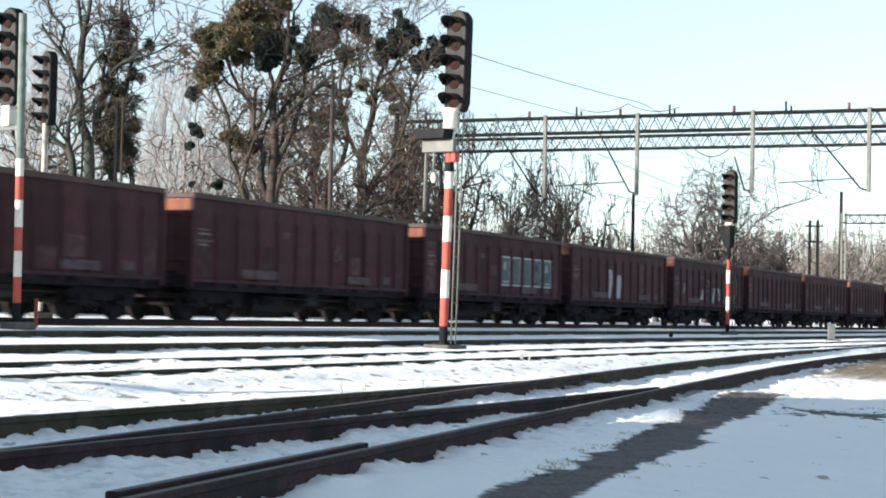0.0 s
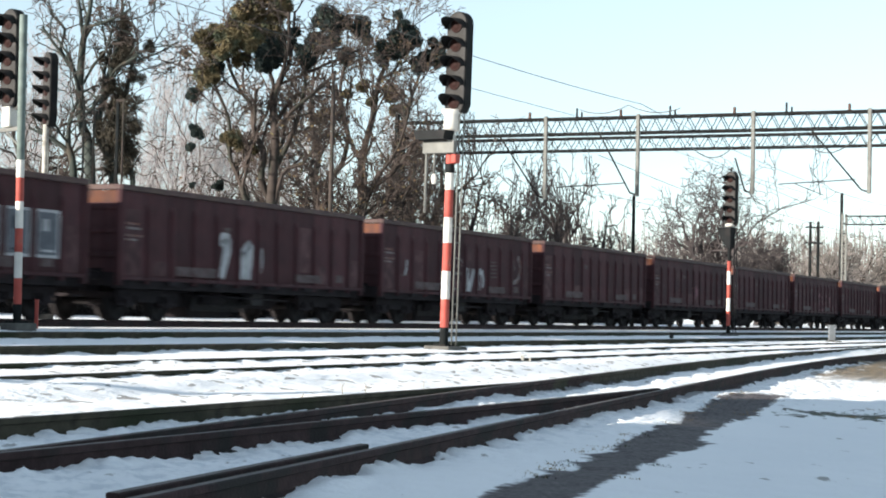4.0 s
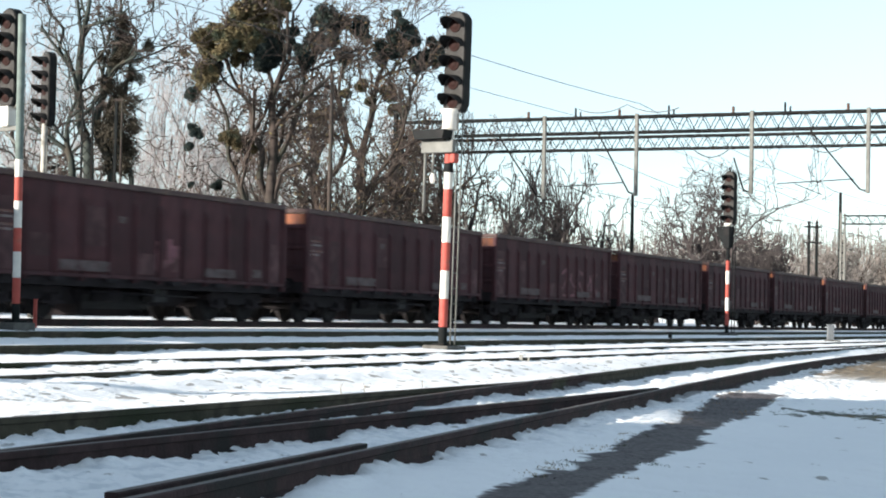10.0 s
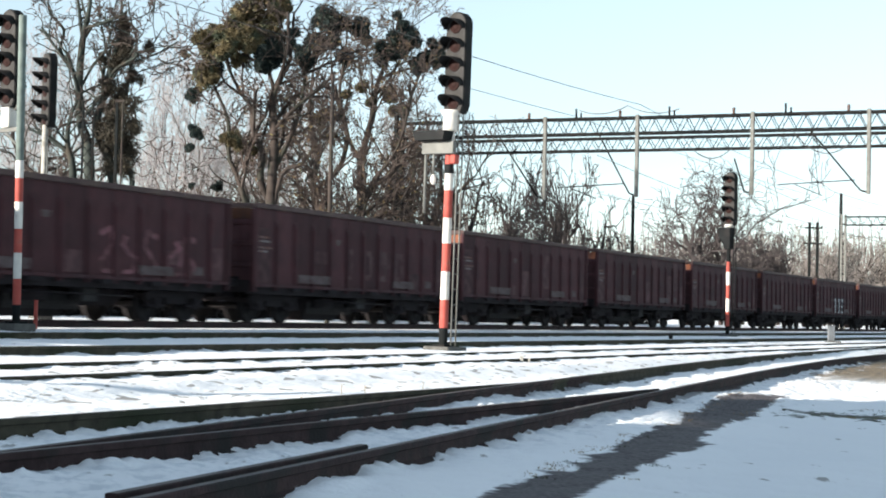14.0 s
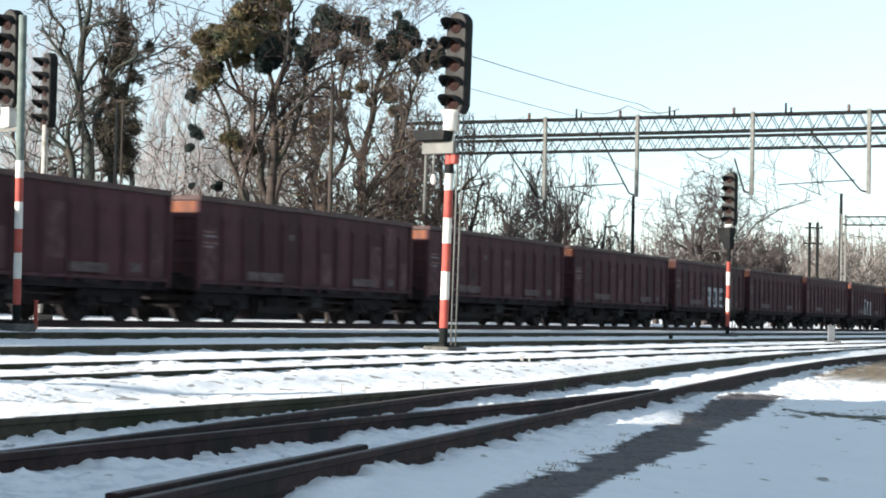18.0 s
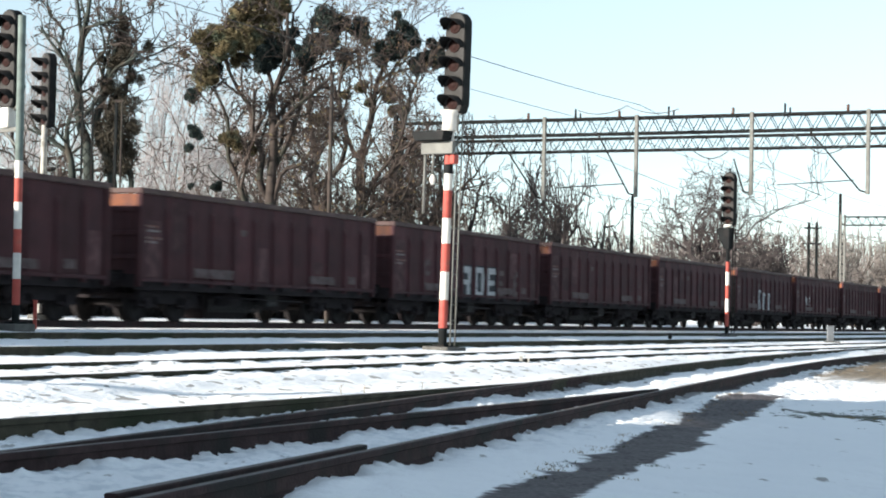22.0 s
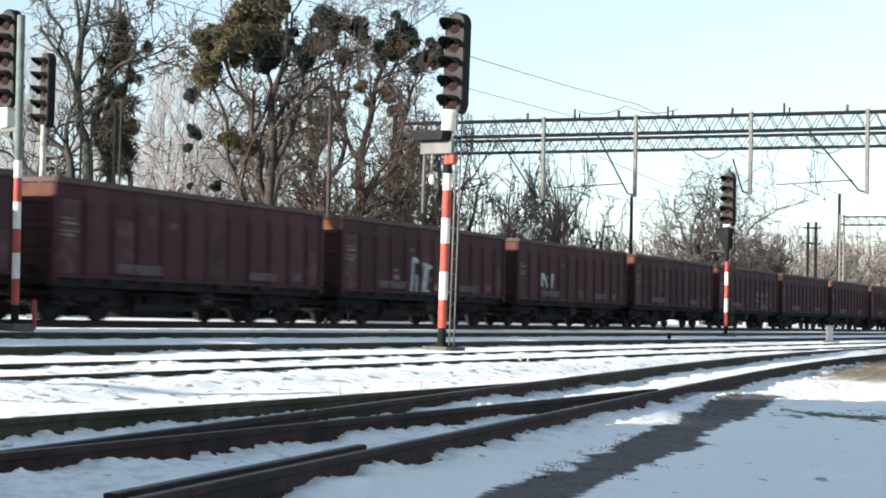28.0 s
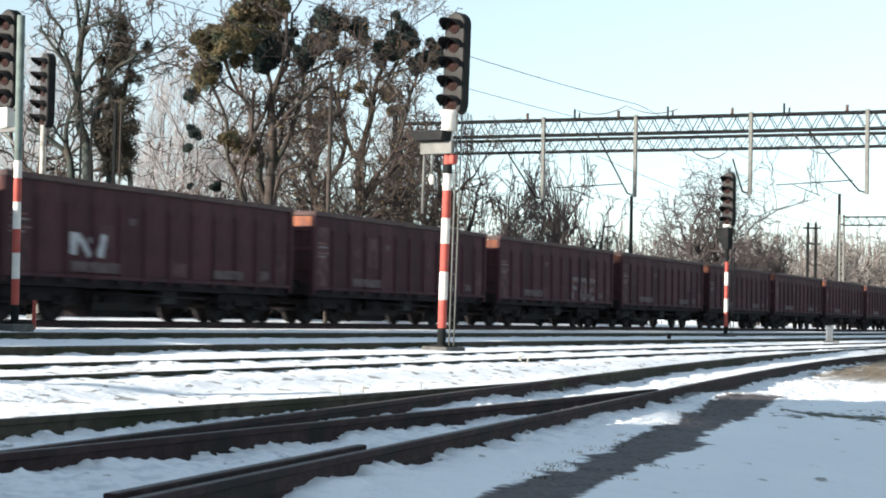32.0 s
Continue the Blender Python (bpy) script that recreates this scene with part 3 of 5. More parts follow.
    for i in range(11):
        piece("slat", slat, grate, 4.7 + i * 0.26, -0.62, 0.43)
    bm = bmesh.new()
    tube(bm, (4.0, -1.15, 0.66), (8.8, -1.15, 0.60), 0.022, seg=6)
    tube(bm, (6.4, -1.15, 0.62), (6.4, -1.3, 0.86), 0.022, seg=6)
    part("brake_rod", bm, GRIME_LIGHT, w)
    for x in (0.35, L - 0.35):
        for y in (-1.38, 1.38):
            bm = bmesh.new()
            for e in (-0.16, 0.16):
                tube(bm, (x + e, y, 0.56), (x + e, y, 1.0), 0.016, seg=6)
            box(bm, (x, y, 0.56), (0.36, 0.16, 0.03))
            part("foot_step", bm, GRIME_LIGHT, w)
    # buffers and coupling
    buf, head = buffer_mesh(), buffer_head_mesh()
    for x, rz in ((0.0, 0), (L, 180)):
        for y in (-0.875, 0.875):
            b = piece("buffer", buf, w, x, y, 1.06, rz)
            piece("buffer_head", head, b)
    bm = bmesh.new()
    tube(bm, (0.05, 0, 1.02), (-0.42, 0, 1.0), 0.035, seg=8)
    tube(bm, (-0.42, 0, 1.0), (-0.85, 0, 0.92), 0.03, seg=8)
    tube(bm, (-0.85, 0, 0.92), (-1.2, 0, 1.0), 0.03, seg=8)
    part("screw_coupling", bm, GRIME, w)
    # bogies
    bog, axle, axles, wheels = bogie_mesh(), axlebox_mesh(), axle_mesh(), wheel_mesh()
    for x in (L / 2 - 4.5, L / 2 + 4.5):
        b = piece("bogie", bog, w, x, 0, 0)
        for dx in (-0.9, 0.9):
            ws = piece("wheelset", axles, w, x + dx, 0, 0.46)
            piece("wheel", wheels, ws, 0, -0.69)
            piece("wheel", wheels, ws, 0, 0.69, 0, 180)
            piece("axlebox", axle, b, dx, -1.0, 0.46)
            piece("axlebox", axle, b, dx, 1.0, 0.46, 180)
    return w


def train_run(t):
    """Wagon lengths that the train has rolled after t seconds."""
    u = t / 10
    return 5.57375 * u + 0.00047 * u * u - 0.009423 * u ** 3


def wagon_pose(k, t):
    p = k + 0.472 - train_run(t)
    return pose(*yard(p * WAGON - 10.45, 23.70 + HALF, 0.0), 0, 0, 90 - math.degrees(HEADING))


def repaint(w, k):
    """Worn repainted patches, another choice on each wagon."""
    r = random.Random(900 + k)
    for x, wide, z0, high in ((0.66, 0.66, FLOOR_Z + 0.09, r.uniform(1.3, 1.7)), (12.22, 0.62, FLOOR_Z + 0.09, r.uniform(0.6, 1.1))):
        bm = bmesh.new()
        box(bm, (x, -HALF + 0.0685, z0 + high / 2), (wide, 0.003, high))
        part("repainted_patch", bm, PATCH, w)
    for i in r.sample(range(1, 11), 3):
        wide, high = r.uniform(0.45, 0.82), r.choice((0.35, 0.5, 0.9, 1.25))
        bm = bmesh.new()
        box(bm, (0.20 + (i + 0.5) * PITCH_PANEL, -HALF + 0.067, FLOOR_Z + 0.12 + high / 2 + r.choice((0, 0, 0.3, 0.6))), (wide, 0.005, high))
        part("repainted_patch", bm, PATCH, w)


wagon = build_wagon()
WAGONS = {2: wagon}
for k in range(3, 31):
    WAGONS[k] = copy_thing(wagon, wagon_pose(k, 0))
wagon.matrix_basis = wagon_pose(2, 0)
for k in range(2, 26):
    repaint(WAGONS[k], k)

# ---- an unseen long building behind the camera, added to lay shade over the near snow ----
shade_hall = thing("station_building", pose(-17.5, -24.2, -0.8), "unseen long grey building block with a low roof, added to shade the near snow", "building")
bm = bmesh.new()
box(bm, (-4.0, 0.6, 5.2), (8.0, 47.2, 10.4))
part("wall", bm, RENDER_WALL, shade_hall, bevel=0.03)
bm = bmesh.new()
sweep(bm, [(-4.3, 0), (4.3, 0), (4.3, 0.2), (0, 1.4), (-4.3, 0.2)], [(Vector((-4.0, -23.3, 10.4)), Vector((1, 0, 0))), (Vector((-4.0, 24.4, 10.4)), Vector((1, 0, 0)))])
part("roof", bm, GRIME_LIGHT, shade_hall)
# Raised block on columns, added to bound the sunlit patch of snow.
bm = bmesh.new()
box(bm, (-0.6, 28.4, 7.81), (1.2, 8.4, 2.38))
part("shade_bridge", bm, RENDER_WALL, shade_hall, bevel=0.03)
for y in (28.0, 32.3):
    bm = bmesh.new()
    box(bm, (-0.6, y, 3.31), (0.2, 0.2, 6.62))
    part("shade_bridge_column", bm, STEELGREY, shade_hall)


# ---- signals ----
def stadium(w, z0, z1, seg=7):
    """An upright plate outline, round at the top, with cut lower corners."""
    r = w / 2
    pts = [(-r * 0.7, z0), (r * 0.7, z0), (r, z0 + 0.16)]
    pts += [(r * math.cos(a * math.pi / (2 * seg)), z1 - r + r * math.sin(a * math.pi / (2 * seg))) for a in range(0, 2 * seg + 1)]
    pts += [(-r, z0 + 0.16)]
    return pts


def extrude_outline(bm, pts, y0, y1):
    a = [bm.verts.new((x, y0, z)) for x, z in pts]
    b = [bm.verts.new((x, y1, z)) for x, z in pts]
    k = len(pts)
    for i in range(k):
        bm.faces.new((a[i], a[(i + 1) % k], b[(i + 1) % k], b[i]))
    bm.faces.new(a[::-1])
    bm.faces.new(b)


def visor_mesh():
    """A lamp hood: the upper half of a thin tube, longer above than at its sides."""
    bm = bmesh.new()
    seg, r, t = 12, 0.222, 0.012
    inner, outer = [], []
    for k in range(seg + 1):
        a = math.pi * (1.16 * k / seg - 0.08)
        depth = -0.10 - 0.28 * math.sin(max(0.0, min(math.pi, a))) ** 0.8
        for rr, into in ((r, outer), (r - t, inner)):
            c, d = rr * math.cos(a), rr * 0.72 * math.sin(a)
            into.append((bm.verts.new((c, 0, d)), bm.verts.new((c, depth, d - 0.02))))
    for line in (outer, inner):
        for (a0, a1), (b0, b1) in zip(line, line[1:]):
            bm.faces.new((a0, a1, b1, b0)).smooth = True
    for (o0, o1), (i0, i1), (p0, p1), (j0, j1) in zip(outer, inner, outer[1:], inner[1:]):
        bm.faces.new((o1, p1, j1, i1))
    return mesh_of(bm, "visor", HOUSING)


def lens_mesh():
    bm = bmesh.new()
    lathe(bm, [(0.02, -0.035), (0.08, -0.02), (0.105, 0.0), (0.13, -0.012), (0.135, 0.01), (0.05, 0.015)], 18, "Y")
    return mesh_of(bm, "lamp_lens", LENS_DARK)


VISOR, LAMP = visor_mesh(), lens_mesh()


def signal_head(parent, x, z, height=1.97, lamps=5):
    """A tall black lamp case with its hooded lamps, its front towards -y."""
    bm = bmesh.new()
    extrude_outline(bm, stadium(0.50, z, z + height), -0.02, 0.20)
    bmesh.ops.translate(bm, verts=bm.verts, vec=(x, 0, 0))
    case = part("lamp_case", bm, HOUSING, parent, "black lamp case with rounded top", 0.015)
    bm = bmesh.new()
    extrude_outline(bm, stadium(0.46, z + 0.02, z + height - 0.02), -0.032, -0.021)
    bmesh.ops.translate(bm, verts=bm.verts, vec=(x, 0, 0))
    part("front_plate", bm, HOUSING_DUST, case, "weathered dull grey front plate")
    step = (height - 0.12) / lamps
    for k in range(lamps):
        zc = z + 0.20 + k * step
        piece("visor", VISOR, case, x, -0.032, zc)
        piece("lamp_lens", LAMP, case, x, -0.04, zc)
    return case


def banded_mast(parent, bands, r):
    """A tube mast in painted lengths: (bottom, top, colour)."""
    for z0, z1, mat in bands:
        bm = bmesh.new()
        lathe(bm, [(r * 0.98, z0), (r, z0 + 0.01), (r, z1 - 0.01), (r * 0.98, z1)], 16)
        part({WHITE: "white_band", RED: "red_band"}.get(mat, "mast_tube"), bm, mat, parent)


def ladder(parent, x, y, z0, z1, width=0.30, along_y=True, mat=None):
    bm = bmesh.new()
    for e in (-width / 2, width / 2):
        a = (x, y + e) if along_y else (x + e, y)
        tube(bm, (*a, z0), (*a, z1), 0.017, seg=6)
    me = mesh_of(bm, "ladder_stiles", mat or STEELLIGHT)
    lad = part("ladder", me, None, parent)
    rung = bmesh.new()
    tube(rung, (0, -width / 2, 0) if along_y else (-width / 2, 0, 0), (0, width / 2, 0) if along_y else (width / 2, 0, 0), 0.011, seg=6)
    rung = mesh_of(rung, "rung", mat or STEELLIGHT)
    for k in range(int((z1 - z0 - 0.2) / 0.3) + 1):
        piece("rung", rung, lad, x, y, z0 + 0.2 + k * 0.3)


def foot(parent, w=0.5, h=0.10):
    bm = bmesh.new()
    box(bm, (0.05, 0, h / 2 - 0.03), (w, w, h + 0.06))
    part("footing", bm, FOOTING, parent, "dark wet concrete footing", 0.02)
    bm = bmesh.new()
    box(bm, (0, 0, h + 0.02), (0.30, 0.30, 0.04))
    part("base_plate", bm, STEELGREY, parent, bevel=0.006)


FACE = -math.degrees(HEADING) - 14
# the tall signal between the yard tracks
sig = thing("light_signal", pose(0.04, 35.0, -0.40, 0, 0.85, 0) @ pose(0, 0, 0, 0, 0, FACE), "tall five-lamp railway signal on a red-and-white banded mast", "railway signal", "light signals")
foot(sig, 0.62, 0.10)
banded_mast(sig, [(0.12, 0.46, STEELGREY), (0.46, 1.01, RED), (1.01, 1.56, WHITE), (1.56, 2.11, RED), (2.11, 2.61, WHITE), (2.61, 3.15, RED), (3.15, 3.48, WHITE), (3.48, 3.66, HOUSING), (3.66, 3.86, RED), (3.86, 4.32, WHITE)], 0.086)
bm = bmesh.new()
lathe(bm, [(0.10, 4.30), (0.16, 4.34), (0.15, 4.60), (0.20, 4.66), (0.20, 4.72)], 16)
part("neck", bm, WHITE, sig, "weathered white mast neck")
signal_head(sig, 0.06, 4.66, 2.0)
bm = bmesh.new()
box(bm, (-0.18, -0.12, 3.98), (0.78, 0.12, 0.24))
part("bracket", bm, STEELLIGHT, sig, "pale zinc cross bracket", 0.01)
bm = bmesh.new()
sweep(bm, [(-0.38, 0), (0.30, 0), (0.34, 0.18), (-0.46, 0.18)], [(Vector((-0.22, -0.36, 4.12)), Vector((1, 0, 0))), (Vector((-0.22, -0.06, 4.12)), Vector((1, 0, 0)))])
part("indicator_box", bm, HOUSING, sig, "black route indicator box", 0.01)
for x, z0 in ((-0.50, 2.70), (-0.30, 3.45)):
    bm = bmesh.new()
    tube(bm, (x, -0.12, z0), (x, -0.12, 3.98), 0.028, seg=8)
    part("hanging_rod", bm, STEELLIGHT, sig)
bm = bmesh.new()
lathe(bm, [(0.02, 3.26), (0.05, 3.31), (0.06, 3.38), (0.03, 3.46)], 12)
bmesh.ops.translate(bm, verts=bm.verts, vec=(-0.30, -0.12, 0))
part("lantern", bm, WHITE, sig, "small white lantern")
bm = bmesh.new()
box(bm, (0.14, -0.02, 3.76), (0.12, 0.16, 0.18))
part("junction_box", bm, RED, sig, "red junction box", 0.015)
ladder(sig, 0.17, 0.10, 0.12, 4.75, 0.15)

# the signal farther down the yard
sig2 = thing("light_signal", pose(11.17, 70.0, -0.28, 0, 0.1, 0) @ pose(0, 0, 0, 0, 0, FACE - 6), "five-lamp railway signal with a dark funnel box on banded mast", "railway signal", "light signals")
foot(sig2, 0.55, 0.12)
banded_mast(sig2, [(0.14, 0.42, STEELGREY), (0.42, 0.98, RED), (0.98, 1.50, WHITE), (1.50, 2.02, RED), (2.02, 2.54, WHITE), (2.54, 2.94, RED), (2.94, 4.30, HOUSING)], 0.078)
signal_head(sig2, 0.0, 4.36, 2.10)
bm = bmesh.new()
lathe(bm, [(0.10, 4.28), (0.17, 4.32), (0.17, 4.40)], 12)
part("neck", bm, WHITE, sig2, "white mast neck")
bm = bmesh.new()
a = [bm.verts.new(p) for p in ((-0.42, -0.28, 4.26), (0.22, -0.28, 4.26), (0.22, 0.1, 4.26), (-0.42, 0.1, 4.26))]
b = [bm.verts.new(p) for p in ((-0.10, -0.16, 3.45), (0.14, -0.16, 3.45), (0.14, 0.1, 3.45), (-0.10, 0.1, 3.45))]
for i in range(4):
    bm.faces.new((a[i], a[(i + 1) % 4], b[(i + 1) % 4], b[i]))
bm.faces.new(a)
bm.faces.new(b[::-1])
part("indicator_box", bm, HOUSING, sig2, "black funnel-shaped indicator box", 0.01)
bm = bmesh.new()
tube(bm, (0.02, 0, 6.40), (0.02, 0, 6.62), 0.03, seg=8)
part("finial", bm, STEELGREY, sig2)
ladder(sig2, 0.20, 0.12, 0.14, 4.4, 0.18, mat=STEELGREY)

# the signal close to the train's side, its lamps on an arm beside the mast
sigl = thing("light_signal", pose(-8.17, 34.5, -0.19, 0, -0.5, 0) @ pose(0, 0, 0, 0, 0, FACE - 2), "five-lamp railway signal on an arm of a grey-green banded mast", "railway signal", "light signals")
foot(sigl, 0.5, 0.16)
banded_mast(sigl, [(0.2, 0.52, STEELGREY), (0.52, 1.02, RED), (1.02, 1.52, WHITE), (1.52, 1.98, RED), (1.98, 2.50, WHITE), (2.50, 2.96, RED), (2.96, 3.30, WHITE), (3.30, 6.12, GREENPOLE)], 0.078)
signal_head(sigl, -0.42, 4.36, 1.92)
bm = bmesh.new()
box(bm, (-0.44, 0.05, 4.16), (0.24, 0.22, 0.40))
part("neck", bm, WHITE, sigl, "white lamp-case neck", 0.02)
bm = bmesh.new()
box(bm, (-0.36, 0.05, 3.92), (0.80, 0.08, 0.08))
tube(bm, (-0.02, 0.05, 3.50), (-0.55, 0.05, 3.90), 0.025, seg=6)
tube(bm, (-0.02, 0.05, 4.55), (-0.24, 0.05, 4.30), 0.025, seg=6)
part("bracket", bm, STEELLIGHT, sigl, "pale steel carrying bracket")
for z in (4.75, 5.55):
    bm = bmesh.new()
    box(bm, (-0.12, 0.10, z), (0.24, 0.05, 0.05))
    part("clamp", bm, STEELGREY, sigl)

# the signal behind the train
sigb = thing("light_signal", pose(-10.75, 48.0, -0.1) @ pose(0, 0, 0, 0, 0, FACE - 16), "five-lamp railway signal on a pale concrete mast behind the train", "railway signal", "light signals")
foot(sigb, 0.5, 0.2)
banded_mast(sigb, [(0.22, 5.28, CONCRETE)], 0.08)
signal_head(sigb, 0.0, 5.22, 2.02)
ladder(sigb, 0.22, 0.14, 1.6, 4.7)


# ---- overhead-line portals ----
def portal(s, q0, q1, z_top, hangers, label, masts=True, mast_h=None, height=0.67, mast_mat=None):
    """A lattice beam across the tracks: two chorded faces laced with zigzag bars, on tall masts, with drop posts."""
    p = thing("catenary_portal", pose(*yard(s, q1, 0.0), 0, 0, -math.degrees(HEADING)), label, "catenary portal", "catenary portals")
    # local x runs from q1 towards q0 (to lower q), local y along the track
    span = q1 - q0
    zb = z_top - height
    lace = {}
    for y in (-0.28, 0.28):
        for z in (zb, z_top):
            bm = bmesh.new()
            box(bm, (span / 2, y, z), (span, 0.09, 0.088))
            part("chord", bm, STEELGREY, p)
        n = int(span / 0.36)
        step = span / n
        for k in range(n):
            if k < 2:
                bm = bmesh.new()
                tube(bm, (0, 0, -height / 2 if k == 0 else height / 2), (step, 0, height / 2 if k == 0 else -height / 2), 0.018, seg=4, caps=False)
                lace[k] = mesh_of(bm, "lacing_bar", STEELGREY)
            piece("lacing_bar", lace[k % 2], p, k * step, y, (zb + z_top) / 2)
    tie = bar((0, 0, 0), (0.05, 0.46, 0.05), "cross_tie", STEELGREY)
    for k in range(int(span / 1.4) + 1):
        for z in (zb, z_top):
            piece("cross_tie", tie, p, k * 1.4, 0, z)
    for q, light, bottom, run, arm in hangers:
        x = q1 - q
        bm = bmesh.new()
        box(bm, (x, -0.36, (z_top + bottom) / 2 + 0.05), (0.16, 0.14, z_top - bottom + 0.1))
        hang = part("drop_post", bm, STEELLIGHT if light else STEELGREY, p, "pale steel drop post" if light else "", 0.02)
        # the diagonal stay bends in at its foot
        bm = bmesh.new()
        bend = (x - 0.32, -0.36, bottom + 0.16)
        tube(bm, (x - 0.05, -0.36, bottom + 0.08), bend, 0.035, seg=8)
        tube(bm, bend, (x - run, -0.36, bottom + 0.16 + (zb - bottom - 0.16) * min(1.0, run / 1.4)), 0.035, seg=8)
        part("stay", bm, STEELGREY, hang)
        if arm:
            bm = bmesh.new()
            tube(bm, (x - 0.55, -0.36, bottom + 0.58), (x - 3.7, -0.36, bottom + 0.42), 0.024, seg=6)
            tube(bm, (x - 3.0, -0.36, bottom + 0.42), (x - 1.85, -0.36, bottom - 0.05), 0.020, seg=6)
            tube(bm, (x - 2.0, -0.36, bottom + 0.02), (x - 2.3, -0.36, zb), 0.012, seg=5)
            part("steady_arm", bm, STEELGREY, hang)
        bm = bmesh.new()
        lathe(bm, [(0.04, 0), (0.08, 0.05), (0.05, 0.10), (0.08, 0.15), (0.05, 0.20), (0.08, 0.25), (0.04, 0.30)], 10)
        bmesh.ops.translate(bm, verts=bm.verts, vec=(x - 0.9, 0, z_top + 0.04))
        part("insulator", bm, INSULATOR, p, "brown ribbed insulator")
        bm = bmesh.new()
        tube(bm, (x + 1.3, 0, z_top), (x + 1.3, 0, z_top + 0.46), 0.045, seg=6)
        tube(bm, (x + 1.52, 0, z_top), (x + 1.52, 0, z_top + 0.28), 0.04, seg=6)
        box(bm, (x + 1.4, 0, z_top + 0.05), (0.40, 0.10, 0.04))
        part("insulator_bracket", bm, STEELGREY, p)
    if masts:
        for x, h in ((-0.1, mast_h or z_top + 0.2), (span + 0.1, z_top + 0.2)):
            z0 = -0.9
            bm = bmesh.new()
            for e in (-0.15, 0.15):
                box(bm, (x + e, 0, (z0 + h) / 2), (0.15, 0.24, h - z0))
            mast = part("mast", bm, mast_mat or STEELGREY, p)
            plate = bar((0, 0, 0), (0.30, 0.02, 0.14), "batten_plate", STEELGREY)
            for k in range(int((h - z0) / 0.8)):
                piece("batten_plate", plate, mast, x, -0.1, z0 + 0.5 + k * 0.8)
    return p


HANGERS = [(27.5, True, 5.45, 2.2, False), (23.3, True, 5.55, 1.75, True), (18.3, True, 5.6, 0.75, False), (13.5, True, 5.6, 2.45, True)]
near_portal = portal(73.5, 1.0, 34.6, 8.98, HANGERS, "grey steel lattice portal carrying overhead-line drop posts", mast_h=9.4)
bm = bmesh.new()
box(bm, (-0.45, -0.2, 7.15), (0.9, 0.5, 0.06))
for e in (-0.8, -0.5, -0.2):
    tube(bm, (e, -0.35, 7.18), (e, -0.35, 7.55), 0.05, seg=8)
part("switch_platform", bm, STEELGREY, near_portal)
portal(83.0, 1.0, 39.2, 9.12, [], "grey steel lattice portal just behind another one", height=0.60)
portal(145.0, 2.0, 28.6, 9.0, [(20.5, True, 5.6, 1.8, False), (13.5, True, 5.6, 1.8, True)], "distant pale lattice portal over the tracks", mast_mat=STEELLIGHT)
portal(212.0, 2.0, 28.6, 9.0, [(20.5, True, 5.6, 1.8, False), (13.5, True, 5.6, 1.8, True)], "far-off lattice portal over the tracks")


def pole(name, x, y, z0, z1, r, mat, label, category="pole", cap=None):
    p = thing(name, pose(x, y, z0), label, category)
    bm = bmesh.new()
    lathe(bm, [(r * 1.15, -0.6), (r * 1.1, 0.0), (r, (z1 - z0) * 0.5), (r * 0.8, z1 - z0)], 10)
    part("shaft", bm, mat, p)
    if cap:
        bm = bmesh.new()
        box(bm, (0, 0, z1 - z0 - 0.25), cap)
        part("cross_arm", bm, mat, p)
    return p


pole("wooden_pole", -3.95, 62.0, 0.1, 8.6, 0.075, BARK, "slim dark wooden pole among the bare trees")
twin = thing("double_post", pose(-10.4, 57.0, 0.2), "pair of slim weathered posts with a short cap", "post")
for dx in (-0.18, 0.18):
    bm = bmesh.new()
    box(bm, (dx * 0.5, 0, 2.95), (0.05 if dx > 0 else 0.09, 0.11, 7.5))
    part("post", bm, BARK if dx > 0 else STEELGREY, twin, bevel=0.01)
bm = bmesh.new()
box(bm, (0, 0, 6.72), (0.30, 0.12, 0.08))
part("cap", bm, BARK, twin, bevel=0.01)
latt = thing("lattice_mast", pose(-11.2, 56.0, 0.2), "slim grey lattice mast behind the signals", "mast")
for dx in (-0.16, 0.16):
    bm = bmesh.new()
    box(bm, (dx, 0, 3.1), (0.06, 0.06, 7.0))
    part("leg", bm, STEELGREY, latt)
bm = bmesh.new()
for k in range(16):
    tube(bm, (-0.16, 0, k * 0.4), (0.16, 0, (k + 1) * 0.4), 0.015, seg=4)
    tube(bm, (0.16, 0, k * 0.4), (-0.16, 0, (k + 1) * 0.4), 0.015, seg=4)
part("lacing", bm, STEELGREY, latt)
pole("overhead_line_mast", 10.05, 95.0, 0.2, 6.9, 0.10, STEELGREY, "slim dark steel mast beside the train's track", "mast")
pole("overhead_line_mast", 33.3, 150.0, 0.2, 11.3, 0.16, STEELGREY, "tall dark mast beside the distant portal", "mast")
far_twin = thing("double_post", pose(33.1, 160.0, 0.3), "distant pair of dark posts with cross arms", "post")
for dx in (-0.35, 0.35):
    bm = bmesh.new()
    box(bm, (dx, 0, 4.3), (0.22, 0.22, 9.6))
    part("post", bm, STEELGREY, far_twin, bevel=0.01)
for z in (7.2, 8.6):
    bm = bmesh.new()
    box(bm, (0, 0, z), (1.6, 0.12, 0.14))
    part("cross_arm", bm, STEELGREY, far_twin)


